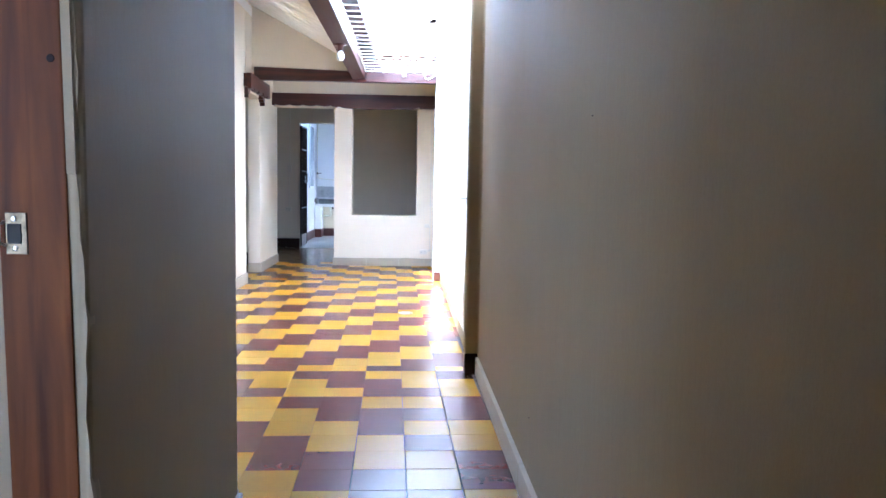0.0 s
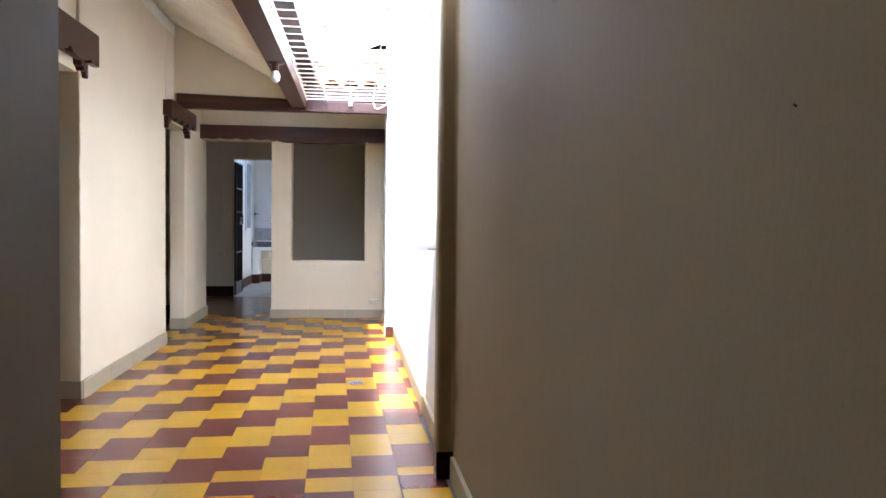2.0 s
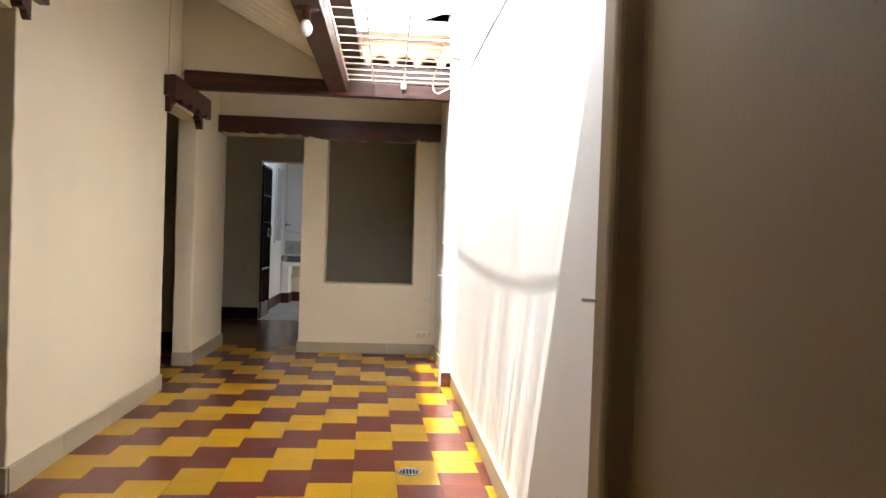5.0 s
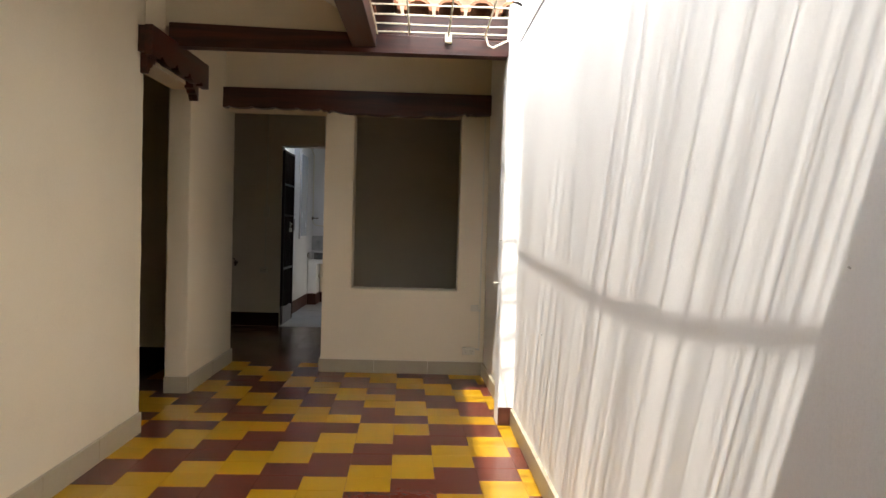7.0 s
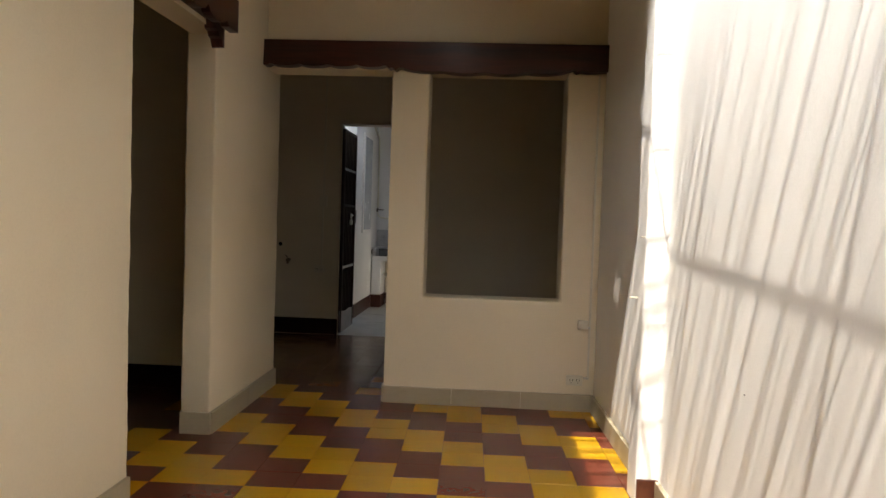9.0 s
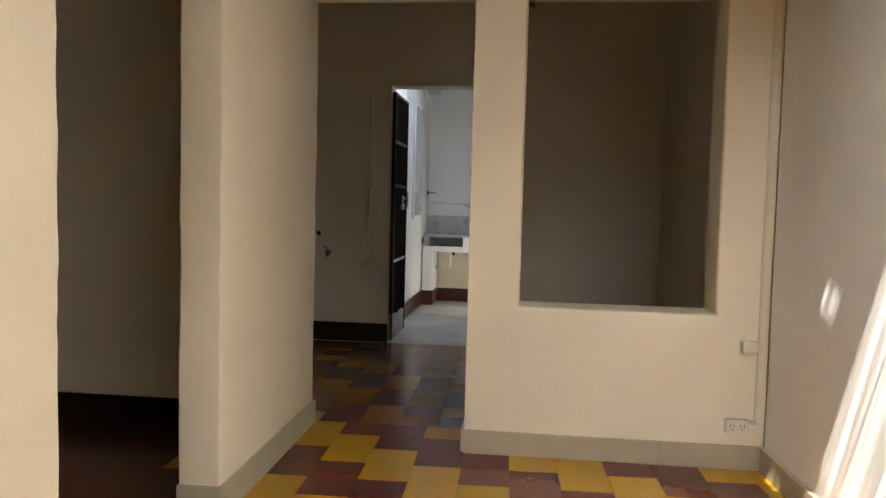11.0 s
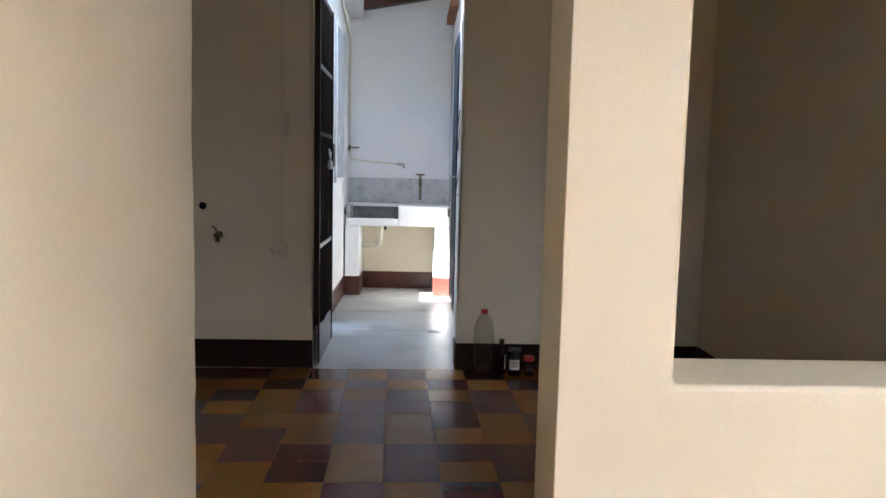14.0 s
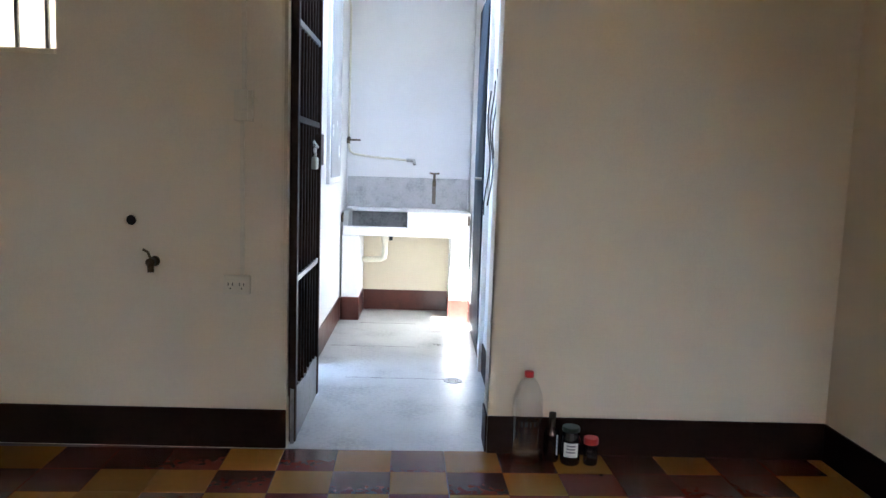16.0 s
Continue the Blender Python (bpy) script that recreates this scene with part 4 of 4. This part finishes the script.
# doors and windows of the yard
bd = empty("door_1", -0.685, 13.4, 0)
structure(bd, "dark blue painted metal door standing in the yard wall", "door")
child("leaf", box(-0.706, -0.674, 13.32, 13.94, 0.14, 2.04, 0.004), M_BLUE, bd)
child("door_frame", box(-0.698, -0.671, 13.25, 13.315, 0.0, 2.10, 0.004), M_WHITE, bd)
child("door_handle", rod([(-0.706, 13.38, 1.05), (-0.738, 13.38, 1.05), (-0.738, 13.46, 1.05)], 0.008, 8), M_STEEL, bd)
for i in range(3):
    ph = i * 1.3
    pts = [(-0.69 - 0.012 * i + 0.01 * math.sin(k * 0.9 + ph), 12.88 + 0.022 * i + 0.03 * math.sin(k * 0.55 + ph), 1.58 - 0.06 * k - 0.05 * i) for k in range(11)]
    tagged(part("hanging_wire", rod(pts, 0.0035, 6), M_BLACK), "loose dark wire hanging on the yard wall", "wire", "wires on the yard wall")
yw = empty("window_2", -1.598, 14.0, 1.6)
structure(yw, "narrow grey window in the white yard wall", "window")
child("window_frame", box(-1.60, -1.578, 13.72, 14.30, 0.98, 2.18, 0.004), M_WHITE, yw)
child("pane", box(-1.582, -1.574, 13.76, 14.26, 1.02, 2.14), shade("grey_frosted_pane", (0.5, 0.53, 0.55), 0.25, vary=0.05, scale=5, bump=0.02), yw)
structure(part("yard_ledge", box(-1.75, -1.47, 13.0, 14.92, 2.42, 2.62, 0.01), M_WHITE), "white plaster ledge over the yard wall", "trim")
structure(part("yard_eave", slab([(-1.50, 2.48), (-0.75, 2.62), (-0.75, 2.64), (-1.50, 2.64)], "y", 14.84, 14.918), M_BEAM_X), "brown stained eave board over the yard", "trim")
for i in range(4):
    cx = -0.67
    prof = [(14.1 + 0.2 * i + 0.085 * math.cos(a), 2.36 + 0.07 * math.sin(a)) for a in [math.pi * k / 8 for k in range(9)]]
    prof += [(14.1 + 0.2 * i + 0.068 * math.cos(a), 2.36 + 0.054 * math.sin(a)) for a in [math.pi * k / 8 for k in range(8, -1, -1)]]
    tagged(part("roof_tile", slab(prof, "x", -0.74, -0.52), M_CLAY), "weathered clay barrel tile on the yard wall", "roof tile", "barrel tiles on the yard wall")
# The gap between these boards is placed and sized to light the yard.
for y0, y1 in ((12.27, 12.96), (13.42, 15.1)):
    structure(part("roof_yard", box(-1.9, -0.5, y0, y1, 2.64, 2.72), M_CEIL), "white boarded roof over part of the wash yard", "roof")
structure(part("roof_yard_side", box(-1.9, -1.44, 12.96, 13.42, 2.64, 2.72), M_CEIL), "white boarded roof edge beside the light gap", "roof")

# thin joints in the yard's concrete floor
M_JOINT = shade("dirty_joint", (0.12, 0.11, 0.1), 0.85, vary=0.3, scale=30, bump=0.1)
for y, x0, x1 in ((13.77, -1.56, -1.02), (14.43, -1.44, -1.05), (13.10, -1.4, -0.8)):
    bm = bmesh.new()
    n = 18
    for i in range(n):
        xa, xb = x0 + (x1 - x0) * i / n, x0 + (x1 - x0) * (i + 1) / n
        w = 0.0018 + 0.0014 * math.sin(i * 1.7 + y)
        add_box(bm, xa, xb, y - w + 0.003 * math.sin(i * 0.8), y + w + 0.003 * math.sin(i * 0.8), -0.003, -0.0012)
    structure(part("floor_joint", bm, M_JOINT), "thin dirty joint in the concrete yard floor", "floor joint")
structure(part("wall_under_tub", box(-1.462, -0.818, 14.908, 14.919, 0.155, 0.604), M_WALL), "cream painted plaster under the wash tub", "wall")

# small round drain in the yard floor
yd = empty("yard_drain", -0.838, 13.08, -0.002)
tagged(yd, "small round metal drain in the concrete yard floor", "drain")
child("drain_ring", Mx(lathe([(0.034, 0.0), (0.05, 0.0), (0.049, 0.003), (0.036, 0.003), (0.034, 0.0)], 24), -0.838, 13.08, -0.002), M_KICK, yd)
child("drain_cover", Mx(lathe([(0.0, 0.0015), (0.0335, 0.0015), (0.0335, 0.0)], 20), -0.838, 13.08, -0.002), M_KICK, yd)
# Black strips on the cover take the place of shaded slots.
for k in range(-2, 3):
    child("drain_slot", box(-0.838 + 0.011 * k - 0.002, -0.838 + 0.011 * k + 0.002, 13.058, 13.102, -0.0005, 0.0002), M_BLACK, yd)

# ---- floor tiles ----
TILE, LEAN = 0.207, -0.027
EV, EU = Vector((LEAN, 1, 0)).normalized(), Vector((1, -LEAN, 0)).normalized()
TROOT = bpy.data.objects["floor"]
tile_meshes = {}


def tile_mesh(l, mat, gap):
    """A tile with chamfered upper edges, one column wide and l long; alike tiles share one mesh. gap: an opened joint on its right side."""
    key = (round(l, 3), mat.name, gap)
    if key not in tile_meshes:
        a, b, c, g = TILE / 2 - 0.0006, l / 2 - 0.0006, 0.0009, 0.006
        r = a - gap
        v = [(-a, -b, -g), (r, -b, -g), (r, b, -g), (-a, b, -g), (-a, -b, -c), (r, -b, -c), (r, b, -c), (-a, b, -c),
             (-a + c, -b + c, 0), (r - c, -b + c, 0), (r - c, b - c, 0), (-a + c, b - c, 0)]
        f = [(8, 9, 10, 11)] + [(i, (i + 1) % 4, 4 + (i + 1) % 4, 4 + i) for i in range(4)] + [(4 + i, 4 + (i + 1) % 4, 8 + (i + 1) % 4, 8 + i) for i in range(4)]
        me = bpy.data.meshes.new("tile")
        me.from_pydata(v, [], f)
        me.materials.append(mat)
        tile_meshes[key] = me
    return tile_meshes[key]


tiles = []


def course(origin, c, v0, v1, yellow, shaded=False, gap=0.0):
    """One tile in column c, from v0 to v1 along the column, in tile widths from the origin."""
    p = origin + EU * ((c + 0.5) * TILE) + EV * ((v0 + v1) / 2 * TILE)
    if -4.1 < p.x < 0.78:
        # Kitchen tiles take the copies with shade in their colour.
        mat = (M_YELLOW_SHADED if yellow else M_MAROON_SHADED) if shaded else (M_YELLOW if yellow else M_MAROON)
        tiles.append((p, (v1 - v0) * TILE, mat, gap))


# corridor and passage: steps of two yellow and two maroon tiles, broken where a new stretch was laid
O1 = Vector((0.264, 4.86, 0))
for c in range(-10, 3):
    far = [22.6 - 0.93 * q for q in range(-2, 9)]
    for k, (v1, v0) in enumerate(zip(far, far[1:])):
        course(O1, c, v0, v1, (k - 2 - 2 - c) % 4 < 2)
    mid = [2.34 - 0.045 * c + 0.892 * j for j in range(-8, 15)]
    mid[0], mid[-1] = -4.47, far[-1]
    for k, (v0, v1) in enumerate(zip(mid, mid[1:])):
        course(O1, c, v0, v1, (k - 8 - 2 - c) % 4 < 2)
    strip = [-4.47, -5.33, -6.22, -7.02]
    for k, (v1, v0) in enumerate(zip(strip, strip[1:])):
        course(O1, c, v0, v1, (k - c) % 4 < 2, gap=0.004 if c == 0 else 0.0)
    for p in range(28):
        own = {0: p == 2 or p % 4 < 2 and p != 1, 1: (p - 2) % 4 < 2}
        course(O1, c, -7.98 - 0.96 * p, -7.02 - 0.96 * p, own[c] if c in own else (p - c) % 4 < 2, gap=0.004 if c == 0 else 0.002 if c in (-1, -2) else 0.0)

# kitchen: irregular rows, nearest the yard door first
O2 = Vector((-1.119, 12.112, 0))
ROWS = ["MYMYMMYYMMYY", "YMYYYMMYYMMY", "MYMMYYMMYYMM", "YMYMMMYYMMYY", "MYMMYYMMYYMY", "YMYMMYMYMMYM", "MYMMYYMMYYMM", "YMYYMMYYMMYY", "MMMMYYMMYYMM"]
for c in range(-15, 9):
    for k in range(12):
        yel = ROWS[c + 4][k] == "Y" if 0 <= c + 4 < len(ROWS) else (k + c) % 4 < 2
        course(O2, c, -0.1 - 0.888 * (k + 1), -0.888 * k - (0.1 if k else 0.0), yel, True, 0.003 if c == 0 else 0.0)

near, rest = [], []
for q in tiles:
    (near if -1.35 < q[0].x < 0.75 and 5.0 < q[0].y < 12.2 and not (q[0].y > 9.7 and q[0].x > -0.3) else rest).append(q)
near.sort(key=lambda q: -q[0].y)
rest += near[300:]
turn = Matrix(((EU.x, EV.x, 0, 0), (EU.y, EV.y, 0, 0), (0, 0, 1, 0), (0, 0, 0, 1)))
for i, (p, l, mat, gap) in enumerate(near[:300]):
    o = new("tile", tile_mesh(l, mat, gap))
    o.matrix_world = Matrix.Translation(p + Vector((0, 0, 0.0006 * math.sin(i * 7.3)))) @ turn @ pose(0, 0, 0, 0.12 * math.sin(i * 3.1), 0.12 * math.sin(i * 5.7), 0)
    o.parent = TROOT
V, F, MI = [], [], []
KINDS = (M_YELLOW, M_MAROON, M_YELLOW_SHADED, M_MAROON_SHADED)
for i, (p, l, mat, gap) in enumerate(rest):
    me = tile_mesh(l, mat, gap)
    n0 = len(V)
    lean = (turn @ pose(0, 0, 0, 0.12 * math.sin(i * 3.1), 0.12 * math.sin(i * 5.7), 0)).to_3x3()
    for v in me.vertices:
        V.append(tuple(lean @ v.co + p + Vector((0, 0, 0.0006 * math.sin(i * 7.3)))))
    for f in me.polygons:
        F.append([n0 + k for k in f.vertices])
        MI.append(KINDS.index(mat))
me = bpy.data.meshes.new("floor_tiles")
me.from_pydata(V, [], F)
for mat in KINDS:
    me.materials.append(mat)
me.polygons.foreach_set("material_index", MI)
o = new("floor_tiles", me)
o.parent = TROOT
tagged(o, "yellow and maroon cement tiles laid in shifted columns", kind="stuff")
# side room floor, only its strip by the openings is seen
structure(part("floor_side_room", box(-4.2, -1.76, 1.9, 9.62, -0.004, -0.001), M_MAROON), "dim maroon tiled floor of the side room", "floor")
